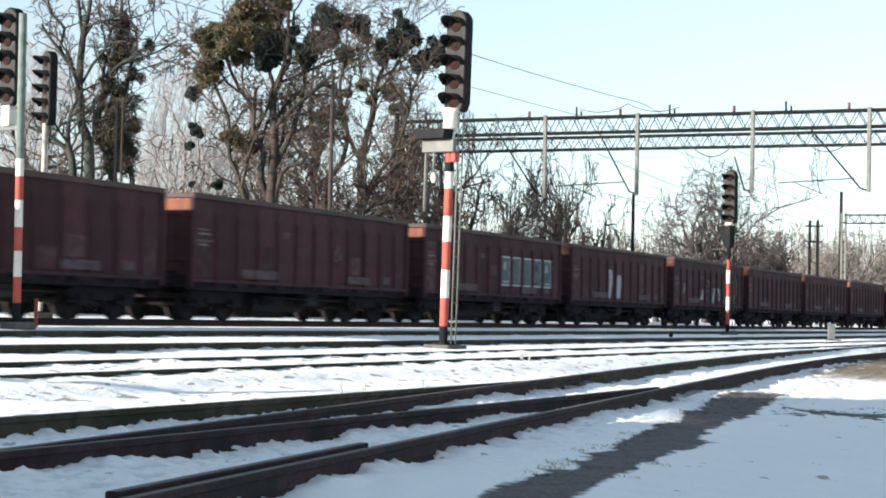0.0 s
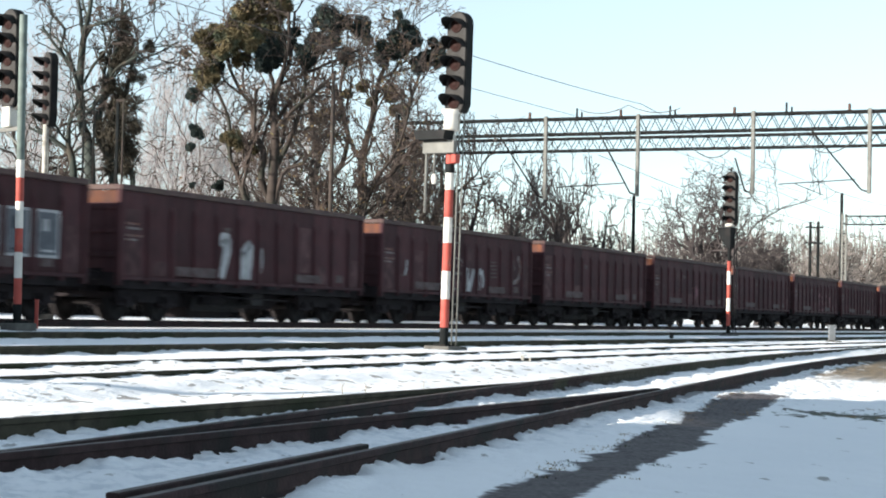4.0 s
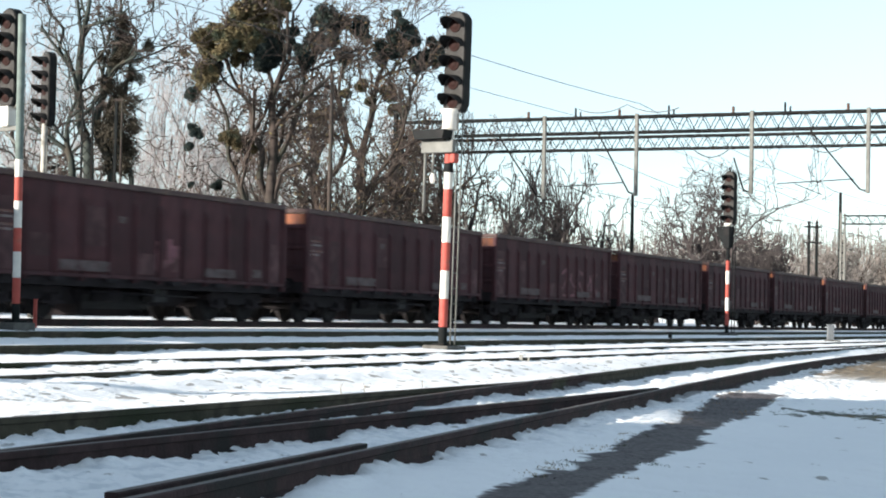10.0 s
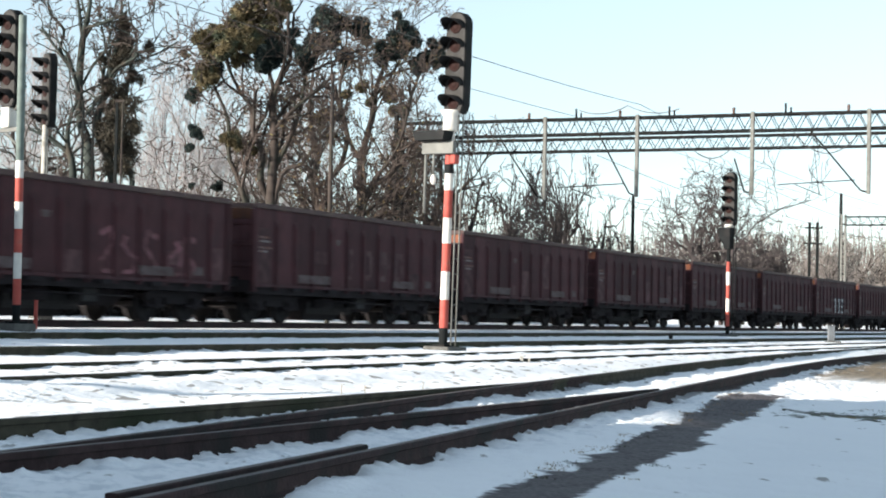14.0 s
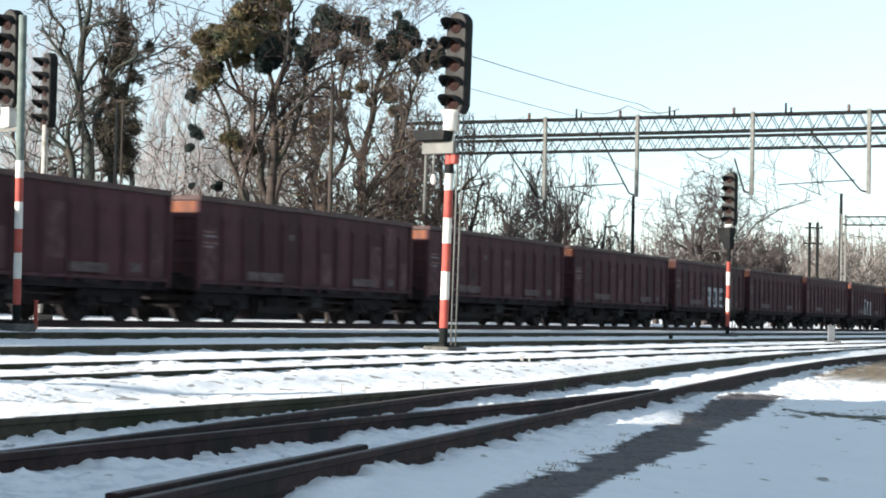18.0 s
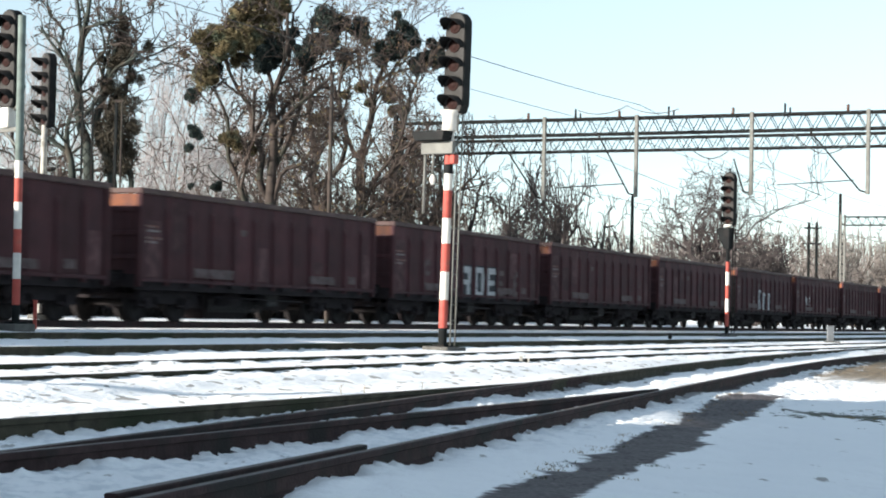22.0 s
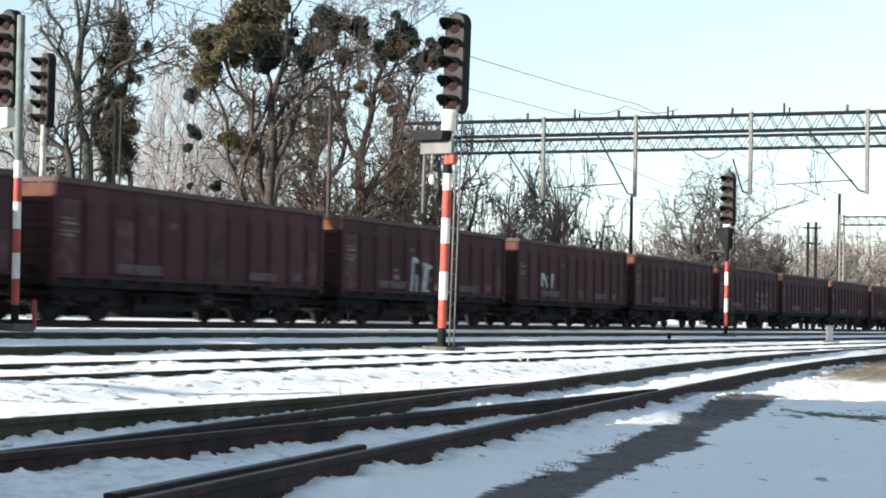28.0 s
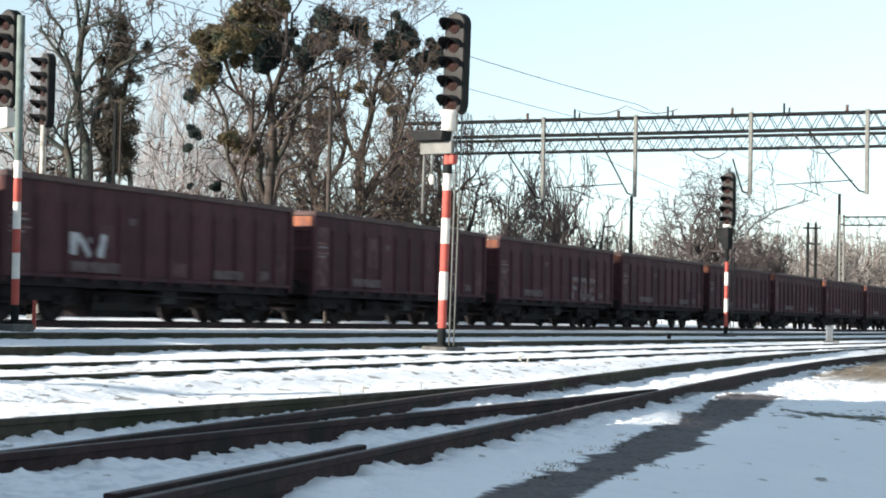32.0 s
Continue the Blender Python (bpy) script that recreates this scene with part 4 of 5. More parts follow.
# ---- wires ----
def wire(name, points, sag, r, label):
    bm = bmesh.new()
    for a, b in zip(points, points[1:]):
        a, b = Vector(a), Vector(b)
        line = [a.lerp(b, k / 14) - Vector((0, 0, sag * 4 * (k / 14) * (1 - k / 14))) for k in range(15)]
        side = (b - a).cross(Vector((0, 0, 1))).normalized()
        sweep(bm, [(-r, -r), (r, -r), (r, r), (-r, r)], [(p, side) for p in line])
    return tagged(new(name, mesh_of(bm, name, WIRE)), label, "overhead wire", "overhead wires")


wire("feeder_wire", [yard(10, 23.3, 9.6), yard(73.5, 23.3, 9.55), yard(145, 23.3, 9.4), yard(212, 23.3, 9.4)], 0.7, 0.010, "thin dark feeder wire hung along the portals")
wire("feeder_wire", [yard(10, 26.4, 8.75), yard(73.5, 26.2, 9.1), yard(145, 25.6, 9.2)], 0.3, 0.009, "thin dark wire hung along the portals")
for q in (25.2, 20.7):
    wire("messenger_wire", [yard(73.5, q, 7.4), yard(145, q, 7.3), yard(212, q, 7.3)], 0.9, 0.010, "sagging carrier wire over the track")
    wire("contact_wire", [yard(73.5, q, 5.75), yard(145, q, 5.7), yard(212, q, 5.7)], 0.05, 0.010, "straight contact wire over the track")
wire("jumper_wire", [yard(73.3, 26.0, 9.35), yard(73.3, 23.8, 9.5), yard(73.3, 21.5, 9.3)], 0.25, 0.018, "slack jumper wire along the portal top")
wire("jumper_wire", [yard(73.3, 21.4, 8.2), yard(73.3, 19.2, 7.6)], 0.7, 0.020, "slack jumper wire under the portal")
wire("jumper_wire", [yard(73.3, 16.6, 8.2), yard(73.3, 14.0, 8.0)], 0.8, 0.020, "slack jumper wire under the portal")

# ---- small lineside things ----
cab = thing("lineside_box", pose(14.79, 68.0, -0.42), "small pale grey cabinet on a block beside the rails", "cabinet")
bm = bmesh.new()
box(bm, (0, 0, 0.37), (0.25, 0.22, 0.56))
part("cabinet_body", bm, CABINET, cab, bevel=0.015)
bm = bmesh.new()
box(bm, (0, 0, 0.665), (0.29, 0.26, 0.03))
part("lid", bm, CABINET, cab)
bm = bmesh.new()
box(bm, (0.06, -0.04, 0.03), (0.55, 0.40, 0.12))
part("footing", bm, FOOTING, cab, bevel=0.02)
for x, y, z0, z1, w, mat, label in ((-8.5, 37.6, -0.2, 0.42, 0.07, RED, "short dull red marker peg beside the train's track"), (1.28, 28.3, -0.5, -0.33, 0.055, CONCRETE, "short pale marker stake standing in snow"),
                                  (1.40, 28.3, -0.5, -0.36, 0.03, CONCRETE, "thin low stake standing in snow"), (7.3, 57.0, -0.35, -0.1, 0.12, STEELGREY, "low grey point-heating box by the rail")):
    st = thing("marker_stake", pose(x, y, z0), label, "marker")
    bm = bmesh.new()
    box(bm, (0, 0, (z1 - z0) / 2), (w, w, z1 - z0))
    part("stake", bm, mat, st, bevel=w * 0.12)
    bm = bmesh.new()
    box(bm, (0, 0, z1 - z0 + 0.01), (w * 1.15, w * 1.15, 0.02))
    part("cap", bm, mat, st)
def dry_grass():
    """Short bent blades along the edges of the bare gravel and where turf shows through."""
    r = random.Random(5)
    spots = []
    for k in range(40):
        s = r.uniform(8.2, 23.0)
        edge = (1.17 - 0.05 * smooth(8, 11, s) - 0.17 * smooth(12.5, 16, s) - 0.2 * smooth(17.5, 21, s)) + r.choice((-0.29, -0.27, 0.28)) + r.gauss(0, 0.05)
        spots.append(yard(s, 4.42 + 0.118 * (s - 7.6) - edge))
    spots += [Vector((r.gauss(4.35, 0.45), r.gauss(18.6, 0.4), 0)) for k in range(16)]
    verts, faces, index = [], [], []
    for c in spots:
        green = r.random() < 0.4
        for k in range(24):
            b = c + Vector((r.gauss(0, .05), r.gauss(0, .05), 0))
            b.z = snow_level(b.x * ST + b.y * CT, -b.x * CT + b.y * ST) - 0.008
            a, ln = r.uniform(0, 6.28), r.uniform(0.010, 0.032)
            out = Vector((math.cos(a), math.sin(a), 0))
            w = out.cross(Vector((0, 0, 1))) * 0.0025
            mid, tip = b + out * ln * 0.25 + Vector((0, 0, ln * 0.6)), b + out * ln * 0.7 + Vector((0, 0, ln * 0.9))
            i = len(verts)
            verts += [b - w, b + w, mid + w, mid - w, tip]
            faces += [(i, i + 1, i + 2, i + 3), (i + 3, i + 2, i + 4)]
            index += [int(green)] * 2
    tagged(new("dry_grass", fast_mesh("dry_grass", verts, faces, [STRAW, MOSS], index)), "short dry grass at the edges of the bare gravel", "grass", kind="stuff")


dry_grass()
rng = random.Random(4)
for x, y, h in ((-0.92, 17.0, 0.17), (-0.72, 17.2, 0.16), (-0.60, 17.0, 0.09), (-0.18, 18.0, 0.19), (-1.3, 16.6, 0.08), (0.25, 18.7, 0.07)):
    q = -x * CT + y * ST
    s = x * ST + y * CT
    tuft = thing("dry_stalk", pose(x, y, snow_level(s, q) - 0.02), "thin dry weed stalk sticking out of the snow", "weed", "dry stalks")
    bm = bmesh.new()
    tip = Vector((rng.uniform(-.02, .02), rng.uniform(-.02, .02), h))
    tube(bm, (0, 0, 0), tip, 0.004, 0.002, 5)
    part("stem", bm, STRAW, tuft)
    bm = bmesh.new()
    for k in range(3):
        a = tip * (0.4 + 0.2 * k)
        tube(bm, a, a + Vector((rng.uniform(-.03, .03), rng.uniform(-.03, .03), 0.04)), 0.003, 0.0015, 4)
    part("side_stems", bm, STRAW, tuft)

# ---- trees ----
def tubes_mesh(name, segs, mats, index, sides=4):
    """Tapered prisms for many (start, end, start radius, end radius) pieces at once."""
    a = np.array([x[0] for x in segs], float)
    b = np.array([x[1] for x in segs], float)
    ra = np.array([x[2] for x in segs])[:, None, None]
    rb = np.array([x[3] for x in segs])[:, None, None]
    d = b - a
    d /= np.linalg.norm(d, axis=1)[:, None] + 1e-9
    ref = np.where(np.abs(d[:, 2:3]) > 0.9, np.array([[1.0, 0, 0]]), np.array([[0, 0, 1.0]]))
    u = np.cross(d, ref)
    u /= np.linalg.norm(u, axis=1)[:, None] + 1e-9
    v = np.cross(d, u)
    ang = np.arange(sides) * 2 * math.pi / sides
    ring = u[:, None, :] * np.cos(ang)[None, :, None] + v[:, None, :] * np.sin(ang)[None, :, None]
    verts = np.concatenate([a[:, None, :] + ring * ra, b[:, None, :] + ring * rb], axis=1).reshape(-1, 3)
    n = len(segs)
    base = (np.arange(n) * 2 * sides)[:, None, None]
    k = np.arange(sides)
    quad = np.stack([k, (k + 1) % sides, (k + 1) % sides + sides, k + sides], axis=1)[None]
    faces = (base + quad).reshape(-1, 4)
    me = bpy.data.meshes.new(name)
    me.vertices.add(len(verts))
    me.vertices.foreach_set("co", verts.ravel())
    me.loops.add(len(faces) * 4)
    me.loops.foreach_set("vertex_index", faces.ravel().astype(np.int32))
    me.polygons.add(len(faces))
    me.polygons.foreach_set("loop_start", np.arange(len(faces), dtype=np.int32) * 4)
    for one in mats:
        me.materials.append(one)
    if index is not None:
        me.polygons.foreach_set("material_index", np.repeat(np.array(index, dtype=np.int32), sides))
    me.update(calc_edges=True)
    me.validate()
    return me


def grow(rng, base, direction, length, radius, levels, wiggle=0.22, up=0.06, spread=(0.5, 1.0), least=0.010):
    """Branches upon branches. levels: how many side branches at each order and their length share. Gives pieces with their order."""
    out = []
    stack = [(Vector(base), Vector(direction).normalized(), length, radius, 0)]
    while stack:
        p, d, ln, r, lv = stack.pop()
        n = (7, 6, 5, 4, 3, 2)[min(lv, 5)]
        pts = [(p, r, d)]
        for i in range(n):
            wg = wiggle * (0.4 if lv == 0 else 1.0)
            d = (d + Vector((rng.gauss(0, wg), rng.gauss(0, wg), rng.gauss(0, wg) + up))).normalized()
            p2 = p + d * (ln / n)
            r2 = max(least, r * (1 - 0.72 / n * (1 if lv else 0.55)))
            out.append((p, p2, r, r2, lv))
            p, r = p2, r2
            pts.append((p, r, d))
        if lv < len(levels):
            count, share, start = levels[lv]
            for k in range(count):
                f = start + (1 - start) * (k + rng.random() * 0.8) / count
                i = min(n - 1, int(f * n))
                g = f * n - i
                q = pts[i][0].lerp(pts[i + 1][0], min(1, g))
                rr = pts[i][1]
                dd = pts[i][2]
                side = dd.cross(Vector((rng.gauss(0, 1), rng.gauss(0, 1), rng.gauss(0, 1)))).normalized()
                a = rng.uniform(*spread)
                nd = dd * math.cos(a) + side * math.sin(a)
                stack.append((q, nd, ln * share * rng.uniform(0.7, 1.2), max(least, rr * rng.uniform(0.48, 0.72)), lv + 1))
    return out


def grow_limb(rng, pts, radius, levels, lv, wiggle, up, spread, least):
    """A bent limb through a few (x, z) bends, rounded between them, with branches grown from its upper part."""
    bends = [Vector((x, rng.uniform(-.25, .25), z)) for x, z in pts]
    line = []
    for i in range(len(bends) - 1):
        p0, p1, p2, p3 = bends[max(i - 1, 0)], bends[i], bends[i + 1], bends[min(i + 2, len(bends) - 1)]
        for k in range(3):
            f = k / 3
            line.append(0.5 * (2 * p1 + (p2 - p0) * f + (2 * p0 - 5 * p1 + 4 * p2 - p3) * f * f + (3 * p1 - p0 - 3 * p2 + p3) * f ** 3))
    line.append(bends[-1])
    n = len(line) - 1
    rad = [max(least * 1.5, radius * (1 - 0.8 * (i / n) ** 1.3)) for i in range(n + 1)]
    out = [(line[i], line[i + 1], rad[i], rad[i + 1], lv) for i in range(n)]
    span = sum((line[i + 1] - line[i]).length for i in range(n))
    count, share, start = levels[0]
    for k in range(count):
        f = start + (1 - start) * (k + rng.random() * 0.8) / count
        i = min(n - 1, int(f * n))
        d = (line[i + 1] - line[i]).normalized()
        side = d.cross(Vector((rng.gauss(0, 1), rng.gauss(0, 1), rng.gauss(0, 1)))).normalized()
        a = rng.uniform(*spread)
        more = grow(rng, line[i].lerp(line[i + 1], rng.random()), d * math.cos(a) + side * math.sin(a), span * share * rng.uniform(0.6, 1.2), max(least, rad[i] * rng.uniform(0.4, 0.65)), levels[1:], wiggle, up, spread, least)
        out += [(p, q, ra, rb, v + lv + 1) for p, q, ra, rb, v in more]
    return out


def clump_mesh(name, seed, n, size, mat, leaf=0.09):
    """A ragged ball of crossing leafy shoots."""
    rng = random.Random(seed)
    verts, faces = [], []
    lobes = [(Vector((rng.gauss(0, .38), rng.gauss(0, .38), rng.gauss(0, .34))), rng.uniform(0.4, 0.75)) for _ in range(7)]
    for k in range(n):
        c, r = rng.choice(lobes)
        o = Vector((rng.gauss(0, 1), rng.gauss(0, 1), rng.gauss(0, 1))).normalized() * r * rng.random() ** 0.4
        p = (c + o) * size
        u = Vector((rng.gauss(0, 1), rng.gauss(0, 1), rng.gauss(0, 1))).normalized()
        w = u.cross(Vector((rng.gauss(0, 1), rng.gauss(0, 1), rng.gauss(0, 1)))).normalized()
        a, b = leaf * rng.uniform(0.8, 1.7), leaf * rng.uniform(0.16, 0.32)
        i = len(verts)
        verts += [p - u * a, p + w * b, p + u * a, p - w * b]
        faces.append((i, i + 1, i + 2, i + 3))
    return fast_mesh(name, verts, faces, [mat])


MISTLE = [clump_mesh("mistletoe", 11 + i, 3600, 0.98, MISTLETOE, 0.14) for i in range(4)]
MISTLE_DARK = [clump_mesh("mistletoe", 31 + i, 5000, 0.96, MISTLETOE_DARK, 0.15) for i in range(4)]


def tree(x, y, z, height, trunk_r, seed, label, levels, trunk_share=0.45, lean=(0, 0), twig=TWIG, wiggle=0.2, up=0.05, least=0.011, spread=(0.5, 1.0), stems=1, mistletoe=(), dead=0, dead_mat=None, dead_low=0.2, top=None, wide=None, bark=None, limbs=(), dark_mistletoe=(), size=1.0):
    t = thing("tree", pose(x, y, z), label, "tree", "bare winter trees")
    rng = random.Random(seed)
    trunk, crown, tips = [], [], []
    for order, stout, pts in limbs:
        for one in grow_limb(rng, [(size * a, size * b) for a, b in pts], stout * size, levels, order, wiggle, up, spread, least):
            (trunk if one[4] == 0 else crown).append(one)
            if one[4] >= 3:
                tips.append(one[1])
    if limbs:
        stems = 0
    feet = stems if isinstance(stems, tuple) else ((None, None, None),) * stems
    stems = len(feet)
    for foot_x, foot_lean, stout in feet:
        off = Vector((rng.uniform(-.5, .5), rng.uniform(-.4, .4), -0.5)) if stems > 1 else Vector((0, 0, -0.5))
        ld = Vector((lean[0] + (rng.uniform(-.25, .25) if stems > 1 else 0), lean[1] + (rng.uniform(-.2, .2) if stems > 1 else 0), 1))
        if foot_x is not None:
            off, ld = Vector((foot_x, 0, -0.5)), Vector((foot_lean, 0, 1))
        for a, b, ra, rb, lv in grow(rng, off, ld, height * trunk_share, trunk_r * (stout or (1 if stems == 1 else rng.uniform(.5, .9))), levels, wiggle, up, spread, least):
            (trunk if lv == 0 else crown).append((a, b, ra, rb, lv))
            if lv >= 3:
                tips.append(b)
    if top:
        # draw the grown tree up to its height and out to the half-width of its crown
        ends = [b for _, b, *_ in crown]
        high = sorted(p.z for p in ends)[int(len(ends) * 0.997)]
        out = sorted(abs(p.x) for p in ends)[int(len(ends) * 0.97)]
        kz = top / high
        kx = wide / out if wide else kz
        fit_in = lambda p: Vector((p.x * kx, p.y * kx, p.z * kz))
        trunk = [(fit_in(a), fit_in(b), ra, rb, lv) for a, b, ra, rb, lv in trunk]
        crown = [(fit_in(a), fit_in(b), ra, rb, lv) for a, b, ra, rb, lv in crown]
        tips = [fit_in(p) for p in tips]
    part("trunk", tubes_mesh("trunk", trunk, [bark or BARK], None, 9), None, t)
    part("crown", tubes_mesh("crown", crown, [bark or BARK, twig], [0 if lv <= 2 else 1 for *_, lv in crown], 4), None, t)
    for balls, meshes in ((mistletoe, MISTLE), (dark_mistletoe, MISTLE_DARK)):
        for i, (dx, dz, r) in enumerate(balls):
            ob = piece("mistletoe", meshes[i % 4], t, dx * size, rng.uniform(-0.6, 0.6), dz * size, rng.uniform(0, 360))
            ob.scale = (r * (0.86 if meshes is MISTLE else 0.96) * size,) * 3
    if dead:
        verts, faces = [], []
        low = [p for p in tips if p.z > height * dead_low] or tips
        for k in range(dead):
            p = rng.choice(low) + Vector((rng.gauss(0, .25), rng.gauss(0, .25), rng.gauss(0, .25)))
            u = Vector((rng.gauss(0, 1), rng.gauss(0, 1), rng.gauss(0, 1))).normalized()
            w = u.cross(Vector((rng.gauss(0, 1), rng.gauss(0, 1), rng.gauss(0, 1)))).normalized()
            a, b = rng.uniform(.05, .11), rng.uniform(.025, .05)
            i = len(verts)
            verts += [p - u * a, p + w * b, p + u * a, p - w * b]
            faces.append((i, i + 1, i + 2, i + 3))
        part("dry_leaves", fast_mesh("dry_leaves", verts, faces, [dead_mat or DEADLEAF]), None, t)
    return t


OPEN = [(7, 0.55, 0.38), (6, 0.5, 0.25), (5, 0.5, 0.2), (4, 0.55, 0.1)]
THIN = [(7, 0.55, 0.35), (5, 0.5, 0.25), (4, 0.5, 0.2), (2, 0.6, 0.3)]
SMALL = [(7, 0.65, 0.25), (5, 0.5, 0.2), (4, 0.5, 0.15), (3, 0.55, 0.1)]
FINE = [(8, 0.55, 0.2), (6, 0.5, 0.2), (5, 0.5, 0.15), (4, 0.6, 0.1)]
BANK = 0.25

NARROW = (0.35, 0.75)
OLIVE_A = [(-1.9, 9.8, .8), (-2.7, 10.0, .52), (-1.25, 10.9, .85), (-.45, 10.55, .75), (.05, 11.3, .65), (-1.4, 9.35, .42), (-2.5, 8.7, .6), (-1.05, 10.0, .65), (-.8, 11.5, .7), (-2.2, 10.3, .5), (-1.5, 6.3, .42), (-.95, 6.1, .3), (-3.5, 9.6, .2), (-1.9, 6.45, .25)]
DARK_A = [(-.15, 9.7, .6), (-.3, 9.1, .4), (-3.1, 8.1, .3), (-2.95, 6.7, .27), (-3.2, 6.1, .2), (-2.15, 4.65, .24), (.4, 10.35, .34), (-2.45, 9.3, .45), (1.15, 9.3, .36), (-3.0, 4.6, .15), (-.4, 9.5, .45)]
DARK_B = [(-2.05, 10.45, .5), (-1.8, 11.2, .58), (-1.1, 11.35, .45), (-.3, 11.15, .45), (-.95, 9.95, .42), (.8, 10.25, .62), (.4, 10.0, .38), (1.6, 10.85, .45), (1.1, 11.5, .25), (2.05, 9.75, .48), (2.65, 10.45, .36), (-2.45, 9.95, .4), (-1.4, 10.45, .36), (1.9, 9.45, .3), (1.35, 10.5, .34), (2.65, 9.9, .32), (-.1, 10.6, .24)]
OLIVE_B = [(-.25, 8.75, .34), (-.85, 8.4, .24), (-1.85, 7.5, .36), (.8, 8.5, .4), (.1, 8.1, .28), (1.05, 7.8, .34)]
BOUGH = [(10, 0.24, 0.28), (5, 0.52, 0.2), (4, 0.55, 0.2), (2, 0.6, 0.1)]
tree(-6.3, 66.0, BANK, 14.5, 0.22, 66, "large bare tree hung with olive mistletoe balls", BOUGH, wiggle=0.26, up=0.03, spread=(0.5, 1.15), least=0.012, mistletoe=OLIVE_A, dark_mistletoe=DARK_A, dead=450, dead_low=0.3, limbs=(
    (0, .21, ((-.1, -.5), (-.08, 4.3), (0, 6.4), (-.1, 7.8), (.17, 8.7), (.46, 9.4), (.6, 11.2))), (1, .14, ((-.1, 4.0), (-.47, 4.9), (-.41, 5.9), (-.76, 6.6), (-.9, 7.6), (-1.33, 8.2), (-1.9, 9.5), (-1.8, 11.1))),
    (1, .13, ((-.3, 1.5), (-.7, 3.2), (-1.1, 4.35), (-1.45, 5.2), (-1.7, 5.8), (-1.75, 7.1), (-2.3, 8.4), (-2.7, 9.7))), (1, .11, ((0, 5.3), (.5, 6.3), (.9, 7.6), (1.15, 9.3), (1.4, 11.2))), (1, .09, ((-.1, 3.0), (.3, 5.1), (1.1, 5.6), (1.55, 6.4), (2.2, 7.0)))))
tree(-3.77, 86.0, BANK, 17.0, 0.18, 36, "bare tree with mistletoe balls and withered leaves", BOUGH, size=1.255, wiggle=0.26, up=0.03, spread=(0.5, 1.1), least=0.012, mistletoe=OLIVE_B, dark_mistletoe=DARK_B, dead=1700, dead_low=0.3, limbs=(
    (0, .17, ((0, -.5), (-.2, 4.6), (-.2, 6.0), (.2, 7.7), (.35, 8.9), (.9, 10.3), (1.1, 11.4))), (1, .12, ((-.5, 1.5), (-1.9, 4.4), (-1.05, 5.6), (-.76, 6.9), (-1.1, 8.5), (-.9, 9.9), (-.85, 11.2))),
    (1, .12, ((.2, 1.5), (.7, 4.1), (1.0, 5.6), (1.35, 7.4), (1.9, 9.1), (2.2, 9.8))), (1, .12, ((-.6, 1.0), (-2.0, 4.5), (-1.9, 6.0), (-2.2, 7.7), (-2.1, 9.5), (-1.85, 11.0)))))
tree(-4.6, 73.0, BANK, 11.5, 0.20, 8, "bare brownish tree with some withered leaves", OPEN, trunk_share=0.6, spread=NARROW, stems=2, dead=900, dead_low=0.3, least=0.013)
tree(-7.6, 71.0, BANK, 9.0, 0.14, 47, "slender bare tree behind the train", THIN, stems=1, least=0.013, trunk_share=0.6, spread=(0.45, 0.95), wiggle=0.26)
tree(-1.4, 80.0, BANK, 11.5, 0.22, 52, "bare brown tree with dense twigs", OPEN, trunk_share=0.55, stems=2, dead=500, dead_low=0.4)
FORK = [(8, 0.22, 0.35), (4, 0.5, 0.2), (3, 0.55, 0.2), (2, 0.55, 0.1)]
tree(-12.3, 60.0, BANK, 15.0, 0.24, 32, "tall forked bare tree with greenish bark", FORK, wiggle=0.24, up=0.02, spread=(0.5, 1.1), least=0.012, bark=GREENBARK, limbs=(
    (0, .20, ((.5, -.5), (.42, 4.3), (.3, 5.6), (0, 6.3), (-.05, 7.55), (0, 9.0), (.18, 9.6), (.25, 10.4), (.35, 12.6))), (0, .15, ((-.1, -.5), (-.13, 4.3), (-.35, 5.45), (-.3, 6.3), (-.03, 7.1))),
    (1, .075, ((-.05, 7.6), (-.45, 8.3), (-.7, 8.7), (-.64, 9.4), (-1.07, 9.9), (-1.2, 10.4), (-1.3, 11.6))), (1, .055, ((0, 9.0), (.24, 9.45), (.55, 9.6), (1.2, 9.7), (1.9, 9.9), (2.6, 10.3))),
    (1, .06, ((.05, 7.6), (.4, 8.2), (.8, 8.8), (1.05, 9.5), (1.2, 10.6))), (1, .04, ((0, 7.2), (.4, 7.5), (.9, 7.65)))))
tree(-14.6, 66.0, BANK, 13.0, 0.18, 64, "tall bare tree behind the signals", THIN, least=0.014, spread=(0.5, 1.0), trunk_share=0.6, wiggle=0.26, up=0.02)
# trees standing back from the line, haze put into their paler colour, their fine twigs filling the sky between the
# nearer ones
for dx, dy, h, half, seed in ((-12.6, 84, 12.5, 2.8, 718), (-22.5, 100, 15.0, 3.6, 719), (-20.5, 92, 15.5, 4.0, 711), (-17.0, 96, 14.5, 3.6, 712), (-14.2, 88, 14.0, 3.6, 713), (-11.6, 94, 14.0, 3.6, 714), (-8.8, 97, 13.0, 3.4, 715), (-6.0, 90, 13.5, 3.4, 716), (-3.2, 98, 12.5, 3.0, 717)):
    tree(dx, dy, BANK, h, 0.10, seed, "bare tree with fine twigs in a haze-pale colour behind the other trees", FINE, stems=2, least=0.010, trunk_share=0.6, twig=TWIG_BACK_HAZED, bark=TWIG, spread=(0.4, 1.0), wiggle=0.28, up=0.02, top=h, wide=half)
